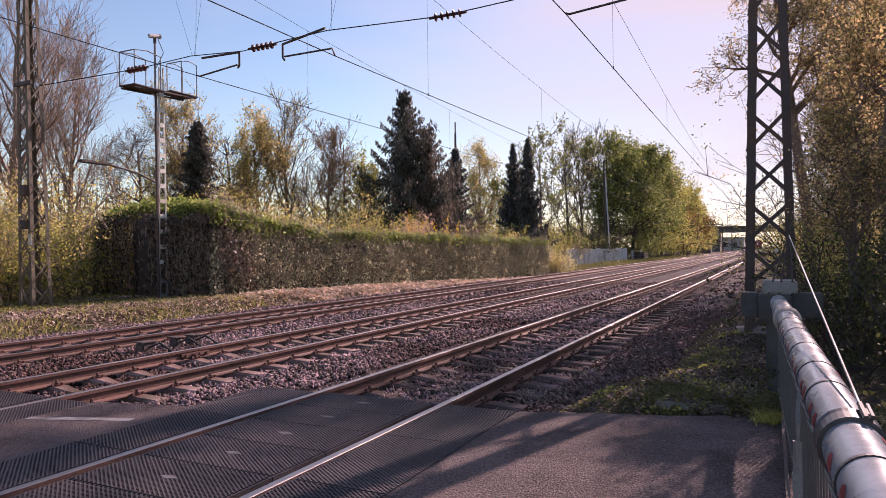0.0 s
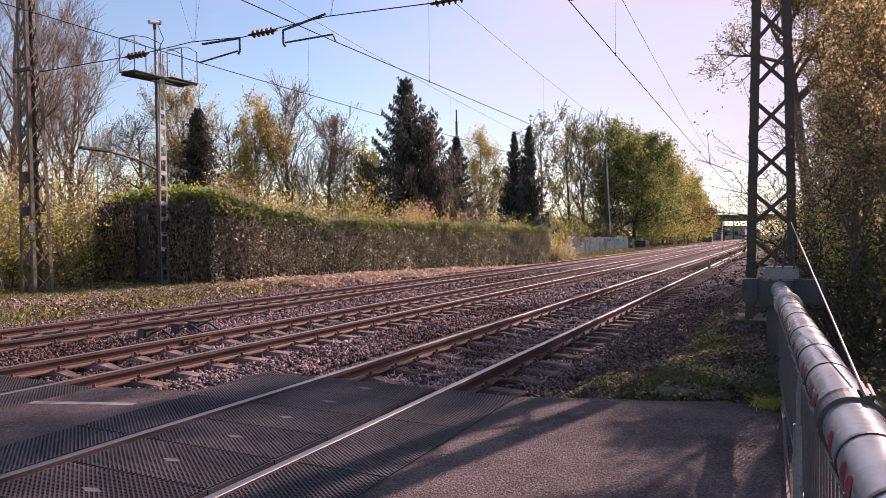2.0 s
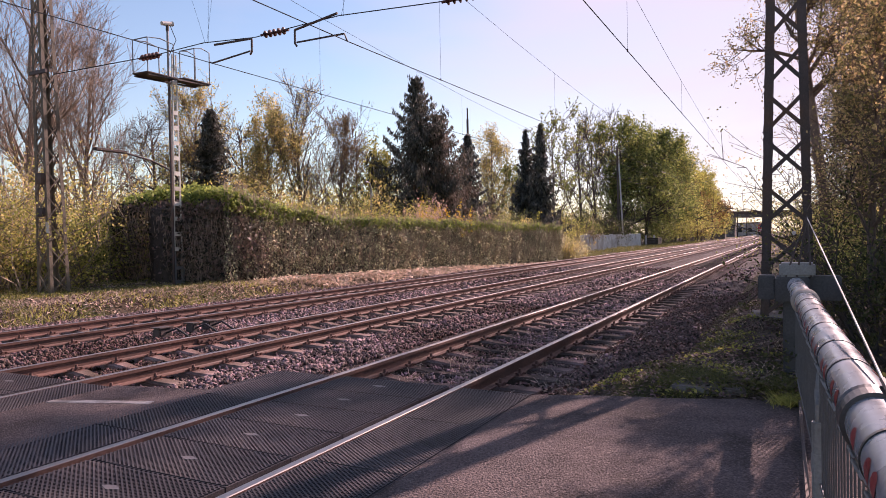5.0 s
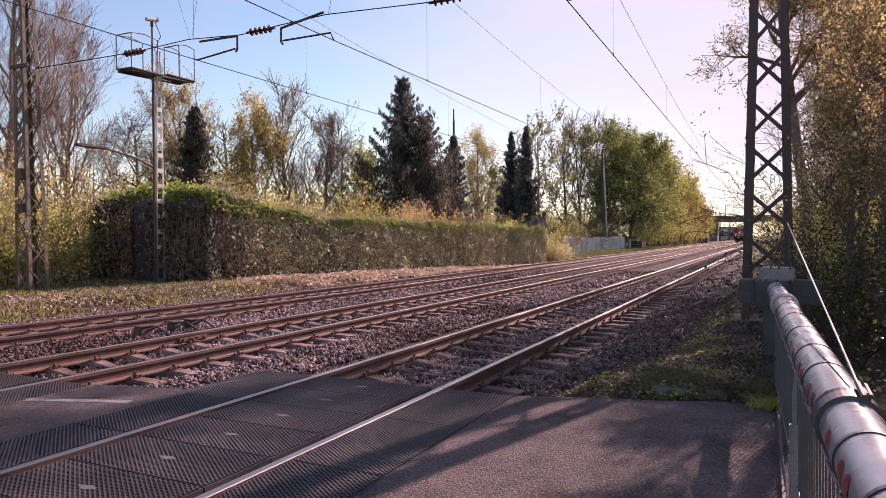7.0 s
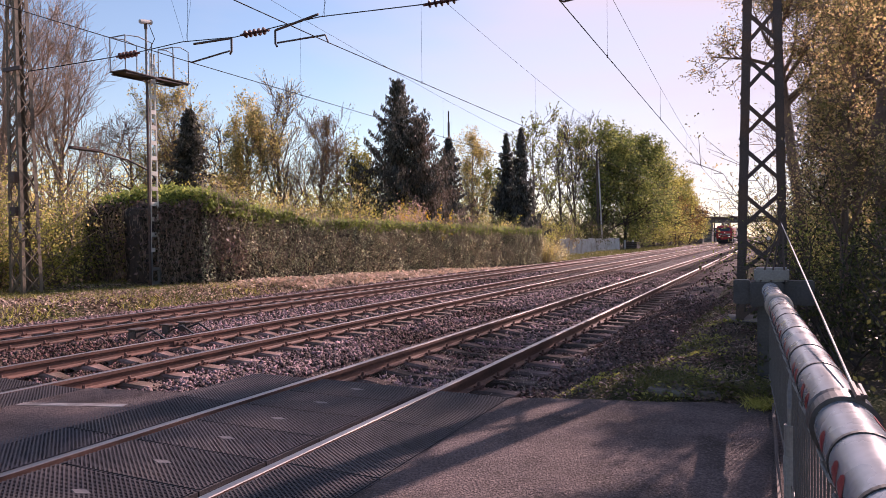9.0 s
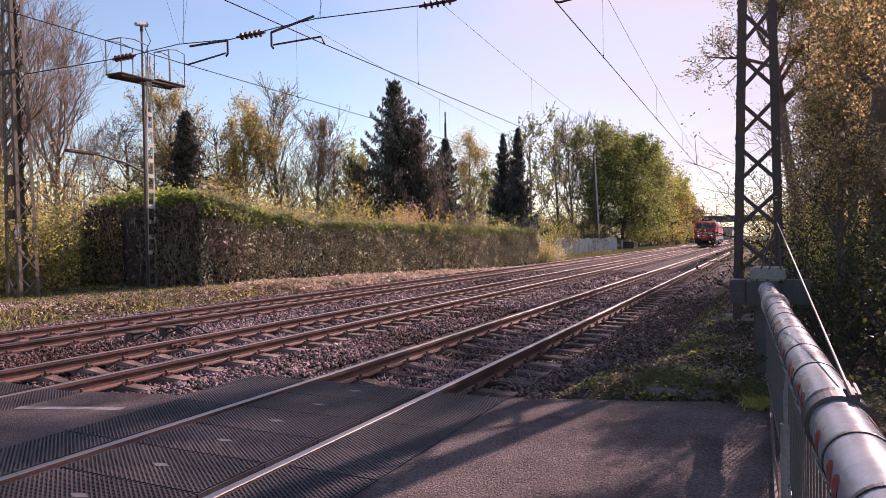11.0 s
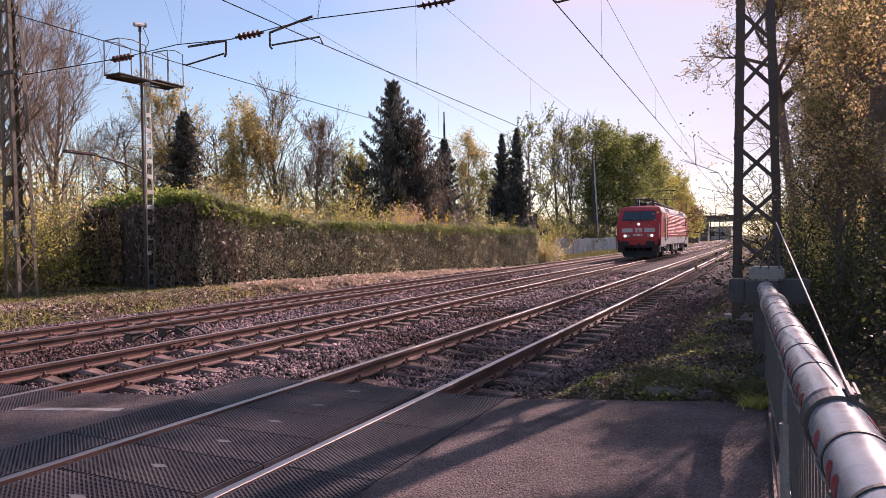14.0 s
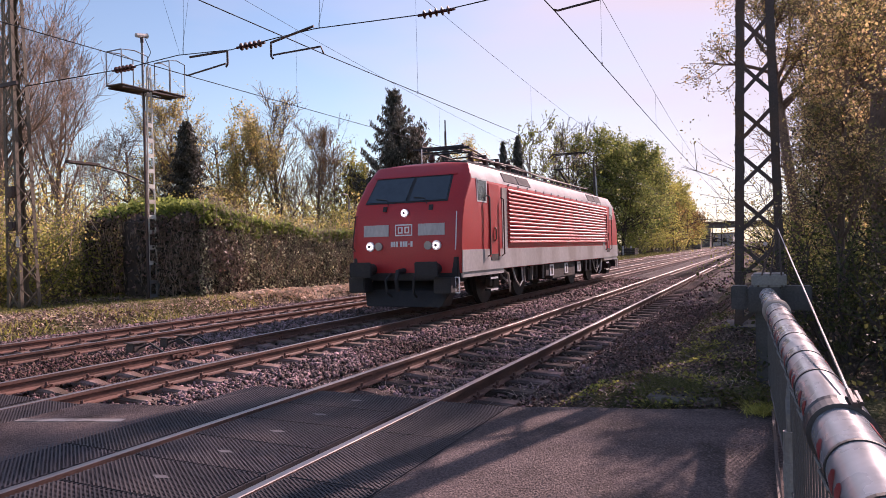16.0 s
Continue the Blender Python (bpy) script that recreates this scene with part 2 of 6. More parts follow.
# ---- mesh helpers ----
class Build:
    """Collects pieces of one mesh."""

    def __init__(self):
        self.v, self.f, self.m = [], [], []

    def add(self, verts, faces, slot=0):
        k = len(self.v)
        self.v += [tuple(p) for p in verts]
        self.f += [tuple(i + k for i in face) for face in faces]
        self.m += [slot] * len(faces)
        return self

    def box(self, x0, x1, y0, y1, z0, z1, slot=0):
        return self.add([(x, y, z) for z in (z0, z1) for y in (y0, y1) for x in (x0, x1)],
                        [(0, 2, 3, 1), (4, 5, 7, 6), (0, 1, 5, 4), (2, 6, 7, 3), (0, 4, 6, 2), (1, 3, 7, 5)], slot)

    def beam(self, a, b, w, h=None, slot=0):
        """A square bar from a to b."""
        a, b, h = Vector(a), Vector(b), h or w
        d = (b - a).normalized()
        s = d.cross(Vector((0, 0, 1)) if abs(d.z) < 0.95 else Vector((0, 1, 0))).normalized()
        u = s.cross(d)
        ring = [s * (w / 2) * i + u * (h / 2) * j for i, j in ((-1, -1), (1, -1), (1, 1), (-1, 1))]
        return self.add([a + r for r in ring] + [b + r for r in ring],
                        [(0, 1, 2, 3), (7, 6, 5, 4)] + [(i, i + 4, (i + 1) % 4 + 4, (i + 1) % 4) for i in range(4)], slot)

    def angle(self, a, b, w, t, sx, sy, slot=0):
        """An upright angle iron whose two legs point to sx and sy."""
        a, b = Vector(a), Vector(b)
        prof = [(0, 0), (w * sx, 0), (w * sx, t * sy), (t * sx, t * sy), (t * sx, w * sy), (0, w * sy)]
        n = len(prof)
        faces = [tuple(range(n)), tuple(range(2 * n - 1, n - 1, -1))] + [(i, i + n, (i + 1) % n + n, (i + 1) % n) for i in range(n)]
        return self.add([a + Vector((x, y, 0)) for x, y in prof] + [b + Vector((x, y, 0)) for x, y in prof], faces, slot)

    def tube(self, points, radii, sides=8, slot=0, caps=True):
        """A round bar through the points."""
        points = [Vector(p) for p in points]
        if not isinstance(radii, (list, tuple)):
            radii = [radii] * len(points)
        rings, side = [], None
        for i, p in enumerate(points):
            d = (points[min(i + 1, len(points) - 1)] - points[max(i - 1, 0)]).normalized()
            if side is None:
                side = d.cross(Vector((0, 0, 1)) if abs(d.z) < 0.95 else Vector((0, 1, 0)))
            side = (side - d * side.dot(d)).normalized()
            up = d.cross(side)
            rings.append([p + (side * math.cos(a) + up * math.sin(a)) * radii[i] for a in (2 * math.pi * j / sides for j in range(sides))])
        faces = []
        for i in range(len(points) - 1):
            for j in range(sides):
                k = (j + 1) % sides
                faces.append((i * sides + j, i * sides + k, (i + 1) * sides + k, (i + 1) * sides + j))
        if caps:
            faces += [tuple(range(sides - 1, -1, -1)), tuple(range((len(points) - 1) * sides, len(points) * sides))]
        return self.add([q for r in rings for q in r], faces, slot)

    def extrude(self, profile, y0, y1, slot=0, slots=None):
        """A profile of (x, z) pushed along y."""
        n = len(profile)
        faces = [tuple(range(n)), tuple(range(2 * n - 1, n - 1, -1))] + [(i, i + n, (i + 1) % n + n, (i + 1) % n) for i in range(n)]
        k = len(self.m)
        self.add([(x, y0, z) for x, z in profile] + [(x, y1, z) for x, z in profile], faces, slot)
        for i in slots or ():
            self.m[k + 2 + i] = 1
        return self

    def disc(self, centre, normal, radius, thick, sides=20, slot=0):
        c, d = Vector(centre), Vector(normal).normalized()
        return self.tube([c - d * thick / 2, c + d * thick / 2], radius, sides, slot)


def finish(name, mesh, mats, parent=None, label="", smooth=False):
    for mat in mats if isinstance(mats, (list, tuple)) else [mats]:
        mesh.materials.append(mat)
    if smooth:
        mesh.polygons.foreach_set("use_smooth", [True] * len(mesh.polygons))
    ob = new(name, mesh)
    if parent is not None:
        ob.parent = parent
    if label:
        tagged(ob, label)
    return ob


def part(name, b, mats, parent=None, label="", bevel=0.0, smooth=False):
    mesh = bpy.data.meshes.new(name)
    mesh.from_pydata(b.v, [], b.f)
    mesh.polygons.foreach_set("material_index", b.m)
    bm = bmesh.new()
    bm.from_mesh(mesh)
    bmesh.ops.recalc_face_normals(bm, faces=bm.faces)
    if bevel:
        edges = [e for e in bm.edges if len(e.link_faces) == 2 and e.calc_face_angle() > 0.5]
        bmesh.ops.bevel(bm, geom=edges, offset=bevel, segments=2, affect="EDGES", clamp_overlap=True)
    bm.to_mesh(mesh)
    bm.free()
    ob = finish(name, mesh, mats, parent, label)
    if smooth:
        mesh.shade_smooth()
        mesh.set_sharp_from_angle(angle=radians(40))
    return ob


def arrays(name, verts, faces):
    """A mesh from arrays of vertices and of faces with equal numbers of corners."""
    mesh = bpy.data.meshes.new(name)
    verts, faces = np.asarray(verts, np.float32).reshape(-1, 3), np.asarray(faces, np.int32)
    k = faces.shape[1]
    mesh.vertices.add(len(verts))
    mesh.vertices.foreach_set("co", verts.ravel())
    mesh.loops.add(faces.size)
    mesh.loops.foreach_set("vertex_index", faces.ravel())
    mesh.polygons.add(len(faces))
    mesh.polygons.foreach_set("loop_start", np.arange(0, faces.size, k, dtype=np.int32))
    mesh.polygons.foreach_set("loop_total", np.full(len(faces), k, np.int32))
    mesh.update(calc_edges=True)
    mesh.validate()
    return mesh


def thing(name, at, label, category, group="", kind=""):
    ob = new(name)
    ob.empty_display_size = 0.2
    ob.location = at
    return tagged(ob, label, category, group, kind)


# ---- ground ----
def smooth_step(x, a, b):
    t = np.clip((x - a) / (b - a), 0, 1)
    return t * t * (3 - 2 * t)


def ground_height(x, y):
    x, y = np.asarray(x, float), np.asarray(y, float)
    left = 0.08 - 0.33 * np.clip((y - 18) / 27, 0, 1)
    push = 0.75 * smooth_step(y, 7.2, 9.5)
    right = 0.03 + 0.10 * smooth_step(y, 8, 12) + 0.12 * smooth_step(x, 0.5, 3)
    bed = -0.34
    z = bed + (left - bed) * (1 - smooth_step(x, -15.0, -13.7)) + (right - bed) * smooth_step(x - push, -2.4, -1.3)
    bumps = 0.03 * np.sin(1.7 * x + 0.6 * y) * np.sin(0.9 * y - 0.4 * x) + 0.02 * np.sin(4.1 * x) * np.sin(3.3 * y)
    off_bed = (1 - smooth_step(x, -14.6, -13.7)) + smooth_step(x - push, -2.2, -1.3)
    z = z + bumps * off_bed
    road = 1 - smooth_step(y, 6.3, 6.9)
    return np.where(y < 6.9, np.minimum(z, z * (1 - road) + road * np.minimum(z, -0.12)), z)


xs = np.concatenate([[-1800, -700, -300, -140, -80, -50, -38], np.arange(-30, -15, 0.75), np.arange(-15, -13, 0.25), np.arange(-13, -2.6, 1.3),
                     np.arange(-2.6, 4, 0.2), np.arange(4, 14, 1.0), [18, 26, 40, 70, 140, 300, 700, 1800]])
ys = np.concatenate([[-900, -300, -100, -40, -20, -10, -4, 0, 3], np.arange(4.5, 16, 0.25), np.arange(16, 50, 0.8), np.arange(50, 120, 4),
                     [130, 160, 200, 250, 320, 420, 600, 1000, 1800, 3000]])
gx, gy = np.meshgrid(xs, ys)
gv = np.stack([gx, gy, ground_height(gx, gy)], -1).reshape(-1, 3)
nx, ny = len(xs), len(ys)
cell = (np.arange(ny - 1)[:, None] * nx + np.arange(nx - 1)[None, :]).ravel()
ground = finish("ground", arrays("ground", gv, np.stack([cell, cell + 1, cell + nx + 1, cell + nx], -1)), EARTH, smooth=True)
tagged(ground, "brown earth with dry litter and patchy grass beside the tracks", "ground", kind="structure")


def bed_height(x, y):
    """The top of the ballast: low between the sleepers, a little higher between the tracks."""
    x = np.asarray(x, float)
    z = np.full_like(x, -0.17)
    for c in (TRACK_N, TRACK_M, TRACK_F):
        z = np.where(np.abs(x - c) < 1.45, LEVEL[c] - 0.235, z)
    z = z - 0.22 * smooth_step(x - 0.75 * smooth_step(np.asarray(y, float), 7.2, 9.5), -2.35, -1.5) - 0.3 * (1 - smooth_step(x, -14.6, -13.8))
    return z


bx, by = np.concatenate([np.arange(-14.8, -0.5, 0.12)]), np.concatenate([np.arange(4.6, 30, 0.5), np.arange(30, 120, 5), [140, 180, 240, 320, 420]])
BX, BY = np.meshgrid(bx, by)
bv = np.stack([BX, BY, bed_height(BX, BY) - 0.02], -1).reshape(-1, 3)
nx, ny = len(bx), len(by)
cell = (np.arange(ny - 1)[:, None] * nx + np.arange(nx - 1)[None, :]).ravel()
bed = finish("ballast_bed", arrays("ballast_bed", bv, np.stack([cell, cell + 1, cell + nx + 1, cell + nx], -1)), BALLAST, smooth=True)
tagged(bed, "brown-grey crushed stone ballast under the railway tracks", "ballast", kind="structure")


def boulders(count, x0, x1, y0, y1, size, rng, keep=None, lift=0.0, height=bed_height):
    """Many small broken stones in one mesh: eight-cornered lumps of uneven shape and turn."""
    c = np.stack([rng.uniform(x0, x1, count), rng.uniform(y0, y1, count)], -1)
    if keep is not None:
        c = c[keep(c[:, 0], c[:, 1])]
    n = len(c)
    corner = np.array([(1, 0, 0), (-1, 0, 0), (0, 1, 0), (0, -1, 0), (0, 0, 1), (0, 0, -1)], float) * 0.62
    v = corner[None] * rng.uniform(0.4, 1.4, (n, 1, 3)) + rng.uniform(-0.3, 0.3, (n, 6, 3))
    q = rng.normal(size=(n, 4))
    q /= np.linalg.norm(q, axis=1, keepdims=True)
    w, x, y, z = q.T
    rot = np.stack([1 - 2 * (y * y + z * z), 2 * (x * y - z * w), 2 * (x * z + y * w), 2 * (x * y + z * w), 1 - 2 * (x * x + z * z), 2 * (y * z - x * w),
                    2 * (x * z - y * w), 2 * (y * z + x * w), 1 - 2 * (x * x + y * y)], -1).reshape(n, 3, 3)
    v = np.einsum("nij,nkj->nki", rot, v) * (size * rng.uniform(0.6, 1.35, (n, 1, 1)))
    base = np.stack([c[:, 0], c[:, 1], height(c[:, 0], c[:, 1]) + lift + rng.uniform(-0.02, 0.025, n)], -1)
    v = v + base[:, None]
    f = np.array([(0, 2, 4), (2, 1, 4), (1, 3, 4), (3, 0, 4), (2, 0, 5), (1, 2, 5), (3, 1, 5), (0, 3, 5)])
    return v.reshape(-1, 3), (f[None] + 6 * np.arange(n)[:, None, None]).reshape(-1, 3)


def clear_of_rails(x, y):
    ok = np.ones(len(x), bool)
    for c in (TRACK_N, TRACK_M, TRACK_F):
        for s in (-1, 1):
            ok &= np.abs(x - c - s * GAUGE / 2) > 0.085
    edge = np.where(x > -4.5, 6.2, np.where(x > -5.3, 6.1, np.where(x > -5.6, 5.2, 4.95)))
    buried = (x > -2.75 + 0.35 * np.sin(y * 1.7)) & (np.abs(np.sin(x * 57.0 + y * 91.0)) > 0.35)     # litter covers most of the shoulder
    return ok & (y > edge) & ~buried


rng = np.random.default_rng(5)
stones = [boulders(47000, -13.9, -1.3, 4.8, 11, 0.043, rng, clear_of_rails),
          boulders(29000, -14.2, -1.1, 11, 21, 0.058, rng, clear_of_rails),
          boulders(7000, -14.0, -1.1, 21, 34, 0.085, rng, clear_of_rails)]
for v, f in stones:
    tagged(finish("ballast_stones", arrays("ballast_stones", v, f), STONE), "loose broken ballast stones, brown and grey", "ballast", kind="stuff")

# ---- railway tracks ----
RAIL = [(-0.036, -0.004), (-0.028, 0.0), (0.028, 0.0), (0.036, -0.004), (0.034, -0.042), (0.012, -0.052), (0.009, -0.13),
        (0.02, -0.142), (0.068, -0.15), (0.068, -0.161), (-0.068, -0.161), (-0.068, -0.15), (-0.02, -0.142), (-0.009, -0.13), (-0.012, -0.052), (-0.034, -0.042)]


def sleeper_mesh():
    b = Build()
    stations = ((-1.30, 0.0), (-0.95, 0.012), (-0.55, 0.012), (-0.3, -0.03), (0.3, -0.03), (0.55, 0.012), (0.95, 0.012), (1.30, 0.0))
    verts, faces = [], []
    for x, dz in stations:
        w = 0.105 if abs(x) > 0.4 else 0.08
        verts += [(x, -w - 0.03, -0.36), (x, -w - 0.01, -0.2 + dz), (x, -w + 0.02, -0.175 + dz), (x, w - 0.02, -0.175 + dz), (x, w + 0.01, -0.2 + dz), (x, w + 0.03, -0.36)]
    for i in range(len(stations) - 1):
        for j in range(6):
            k = (j + 1) % 6
            faces.append((i * 6 + j, i * 6 + k, i * 6 + 6 + k, i * 6 + 6 + j))
    faces += [tuple(range(6)), tuple(range(47, 41, -1))]
    return b.add(verts, faces)


def fastening_mesh():
    """A ribbed base plate, two clips and two screws beside the rail foot."""
    b = Build().box(-0.17, 0.17, -0.08, 0.08, -0.178, -0.160)
    for s in (-1, 1):
        b.box(s * 0.095 - 0.012, s * 0.095 + 0.012, -0.08, 0.08, -0.16, -0.128)
        b.box(s * 0.075 - 0.035, s * 0.075 + 0.035, -0.04, 0.04, -0.151, -0.128)
        b.tube([(s * 0.085, 0, -0.16), (s * 0.085, 0, -0.085)], [0.024, 0.016], 6)
        b.tube([(s * 0.12, -0.045, -0.15), (s * 0.15, -0.03, -0.115), (s * 0.15, 0.03, -0.115), (s * 0.12, 0.045, -0.15)], 0.012, 5)
    return b


SLEEPERS, FASTENING = {}, None
for centre, start, phase, label in ((TRACK_N, 6.35, 0.0, "railway track with worn rails and sleepers darkened for tree shade"),
                                    (TRACK_M, 5.2, 0.0, "sunlit main railway track with polished rails"),
                                    (TRACK_F, 5.1, 0.0, "rusty railway track beside the verge")):
    track = thing("railway_track", (centre, 0, LEVEL[centre]), label, "railway track", "parallel railway tracks")
    for s in (-1, 1):
        b = Build().extrude([(x + s * GAUGE / 2, z) for x, z in RAIL], -14, 420, slots=(0, 1, 2))
        part("rail", b, (RUST, POLISHED), track)
    far = Build()
    for i in range(640):
        y = start + phase + 0.6 * i
        if i < 160:
            kind = SHADED_SLEEPER if centre == TRACK_N else CONCRETE_SLEEPER
            if kind not in SLEEPERS:
                ob = part("sleeper", sleeper_mesh(), kind, track)
                SLEEPERS[kind] = ob.data
            else:
                ob = new("sleeper", SLEEPERS[kind])
                ob.parent = track
            ob.matrix_basis = pose(0, y + 0.012 * math.sin(i * 7.3), 0, 0, 0, 0.5 * math.sin(i * 3.1))
            if i < 50:
                for s in (-1, 1):
                    if FASTENING is None:
                        clip = part("fastening", fastening_mesh(), RUST, ob)
                        FASTENING = clip.data
                    else:
                        clip = new("fastening", FASTENING)
                        clip.parent = ob
                    clip.location.x = s * GAUGE / 2
        else:
            far.box(-1.3, 1.3, y - 0.11, y + 0.11, -0.3, -0.17)
    tagged(part("sleeper", far, kind, track), kind="stuff")

# rail joint with fishplates on the middle track, and small trackside boxes
joint = thing("rail_joint", (TRACK_M - GAUGE / 2, 8.25, LEVEL[TRACK_M]), "rusty bolted fishplate joint on the rail", "rail joint")
for s in (-1, 1):
    part("fishplate", Build().box(s * 0.012 if s > 0 else -0.04, 0.04 if s > 0 else -0.012, -0.3, 0.3, -0.13, -0.06), RUST, joint, bevel=0.006)
for k in range(4):
    part("bolt", Build().tube([(0.04, -0.22 + 0.147 * k, -0.095), (0.075, -0.22 + 0.147 * k, -0.095)], 0.02, 6), RUST, joint)
for y, w in ((8.3, 0.26), (8.95, 0.12), (9.35, 0.16)):
    box = thing("trackside_box", (-9.8, y, -0.2), "small dark rusty signal box in the ballast", "trackside box", "trackside boxes")
    part("housing", Build().box(-0.1, 0.1, -w / 2, w / 2, 0, 0.2), STEEL_DARK, box, bevel=0.02)
    part("lid", Build().box(-0.12, 0.12, -w / 2 - 0.02, w / 2 + 0.02, 0.2, 0.22), STEEL_DARK, box, bevel=0.006)
    part("cable", Build().tube([(0.1, 0, 0.12), (0.3, 0.05, 0.2), (0.55, 0.1, 0.05), (0.8, 0.12, 0.0)], 0.018, 6), BLACK_RUBBER, box)

# ---- level crossing ----
def slab(name, outline, top, bottom, mats, parent=None, label="", cells=None):
    """A flat plate with an outline of (x, y)."""
    n = len(outline)
    b = Build().add([(x, y, top) for x, y in outline] + [(x, y, bottom) for x, y in outline],
                    [tuple(range(n)), tuple(range(2 * n - 1, n - 1, -1))] + [(i, i + n, (i + 1) % n + n, (i + 1) % n) for i in range(n)])
    return part(name, b, mats, parent, label)


road = thing("road", (0, 0, 0), "worn grey asphalt road over the level crossing", "road", kind="structure")
slab("asphalt", [(-2.19, -12), (9, -12), (9, 1.6), (0.75, 2.4), (0.42, 3.4), (0.3, 6.9), (-0.37, 6.62), (-1.0, 6.4), (-1.51, 6.29), (-2.19, 6.06)], -0.004, -0.3, ASPHALT, road)
slab("asphalt", [(-6.35, -12), (-5.17, -12), (-5.17, 4.95), (-5.05, 5.98), (-5.3, 5.0), (-6.35, 4.78)], -0.004, -0.3, ASPHALT, road)
slab("asphalt", [(-10.4, -12), (-9.35, -12), (-9.35, 4.8), (-10.4, 4.8)], -0.035, -0.3, ASPHALT, road)
slab("asphalt", [(-40, -12), (-13.4, -12), (-13.4, 4.8), (-40, 5.4)], -0.06, -0.3, ASPHALT, road)
for x0, y0, x1, y1 in ((-6.33, 4.03, -5.35, 4.38),):
    dx, dy = x1 - x0, y1 - y0
    k = 0.05 / math.hypot(dx, dy)
    slab("road_marking", [(x0 + dy * k, y0 - dx * k), (x1 + dy * k, y1 - dx * k), (x1 - dy * k, y1 + dx * k), (x0 - dy * k, y0 + dx * k)], 0.0, -0.01, PAINT_ROAD, road, "faded white road line")
slab("road_marking", [(-1.98, 2.9), (-1.2, 3.12), (-1.2, 3.24), (-1.98, 3.06)], 0.0, -0.01, PAINT_ROAD, road, "faded white road line")


def panel_mesh(w, l, ribs):
    """A rubber crossing panel with diagonal ribs on its top and a pin in its middle."""
    b = Build().box(-w / 2, w / 2, -l / 2 + 0.006, l / 2 - 0.006, -0.14, -0.0125)
    pitch = 0.026
    for slope in (-0.72, 0.72):
        # two sets of crossing ribs over the panel, clipped at its edges
        norm = math.hypot(1, slope)
        reach = (w + l) / 2
        for i in range(int(2 * reach / (pitch * norm)) + 1):
            c = -reach + i * pitch * norm
            ends = sorted(((-l / 2 + 0.012 - c) / slope, (l / 2 - 0.012 - c) / slope))
            x0, x1 = max(-w / 2 + 0.012, ends[0]), min(w / 2 - 0.012, ends[1])
            if x1 - x0 > 0.02:
                b.beam((x0, c + slope * x0, -0.012), (x1, c + slope * x1, -0.012), 0.011, 0.016 if slope < 0 else 0.010)
    return b


crossing = thing("level_crossing", (0, 0, 0), "black ribbed rubber panels of a level crossing", "level crossing", kind="structure")
panels = {}


def panel(x, y, w, l, z=0.0, pin=True):
    key = (round(w, 2), round(l, 2))
    if key not in panels:
        ob = part("panel", panel_mesh(w, l, 1), RUBBER, crossing)
        panels[key] = ob.data
    else:
        ob = new("panel", panels[key])
        ob.parent = crossing
    ob.location = (x, y, z)
    if pin:
        part("pin", Build().add([(-0.09, 0, -0.002), (0, -0.035, -0.002), (0.09, 0, -0.002), (0, 0.035, -0.002), (-0.09, 0, -0.02), (0, -0.035, -0.02), (0.09, 0, -0.02), (0, 0.035, -0.02)],
             [(0, 1, 2, 3), (7, 6, 5, 4), (0, 4, 5, 1), (1, 5, 6, 2), (2, 6, 7, 3), (3, 7, 4, 0)]), PIN, ob, "worn pale fixing plate")


for c, top in ((TRACK_N, 6.1), (TRACK_M, 4.85), (TRACK_F, 4.8)):
    z = LEVEL[c]
    for i in range(9):
        y = top - 0.305 - 0.61 * i
        panel(c, y, 1.28, 0.61, z + 0.002)
    for i in range(5):
        y = top - 0.02 - 0.61 - 1.2 * i
        panel(c + 1.168, y, 0.736, 1.2, z + 0.002, False)
        panel(c - 1.168, y, 0.736, 1.2, z + 0.002, False)

# ---- overhead line ----
def lattice_mast(x, y, z, height, base, top, lean, mats, label, bays, leg=0.09, brace=0.05, faces=4):
    """A tapered square lattice mast of four angle irons with crossed bracing."""
    mast = thing("lattice_mast", (x, y, z), label, "overhead line mast", "overhead line masts")
    at = lambda sx, sy, t: Vector((lean * t + sx * (base + (top - base) * t) / 2, sy * (base + (top - base) * t) / 2, height * t))
    for sx in (-1, 1):
        for sy in (-1, 1):
            part("leg", Build().angle(at(sx, sy, 0), at(sx, sy, 1), leg, 0.012, -sx, -sy), mats, mast)
    for i in range(bays):
        t0, t1 = (i + 0.05) / bays, (i + 0.95) / bays
        for a, b in (((-1, -1), (1, -1)), ((1, -1), (1, 1)), ((-1, 1), (-1, -1)), ((1, 1), (-1, 1)))[:faces]:
            for s, e in (((*a, t0), (*b, t1)), ((*b, t0), (*a, t1))):
                p, q = at(*s), at(*e)
                part("brace", Build().beam(p, q, 0.014, brace if a[1] == b[1] else brace * 0.5), mats, mast)
    part("foundation", Build().box(-base / 2 - 0.18, base / 2 + 0.18, -base / 2 - 0.18, base / 2 + 0.18, -0.5, 0.06), CONCRETE, mast, bevel=0.03)
    return mast


right_mast = lattice_mast(-0.1, SPAN_Y, 0.12, 13.5, 0.74, 0.2, 0.05, STEEL_DARK, "dark rusty steel lattice mast beside the barrier", 19, 0.115, 0.06, 3)
left_mast = lattice_mast(-18.45, SPAN_Y, 0.06, 14.0, 0.58, 0.24, -0.35, STEEL_OLIVE, "tall olive-brown steel lattice mast at the hedge", 20, 0.095, 0.055)
for z, w in ((3.1, 0.3), (2.2, 0.24)):
    part("cable_box", Build().box(-0.12, 0.12, -0.35, -0.2, z, z + w), STEEL_DARK, left_mast, bevel=0.01)
part("sign_plate", Build().box(0.16, 0.3, -0.3, -0.285, 1.75, 2.05), STEEL_PALE, left_mast)
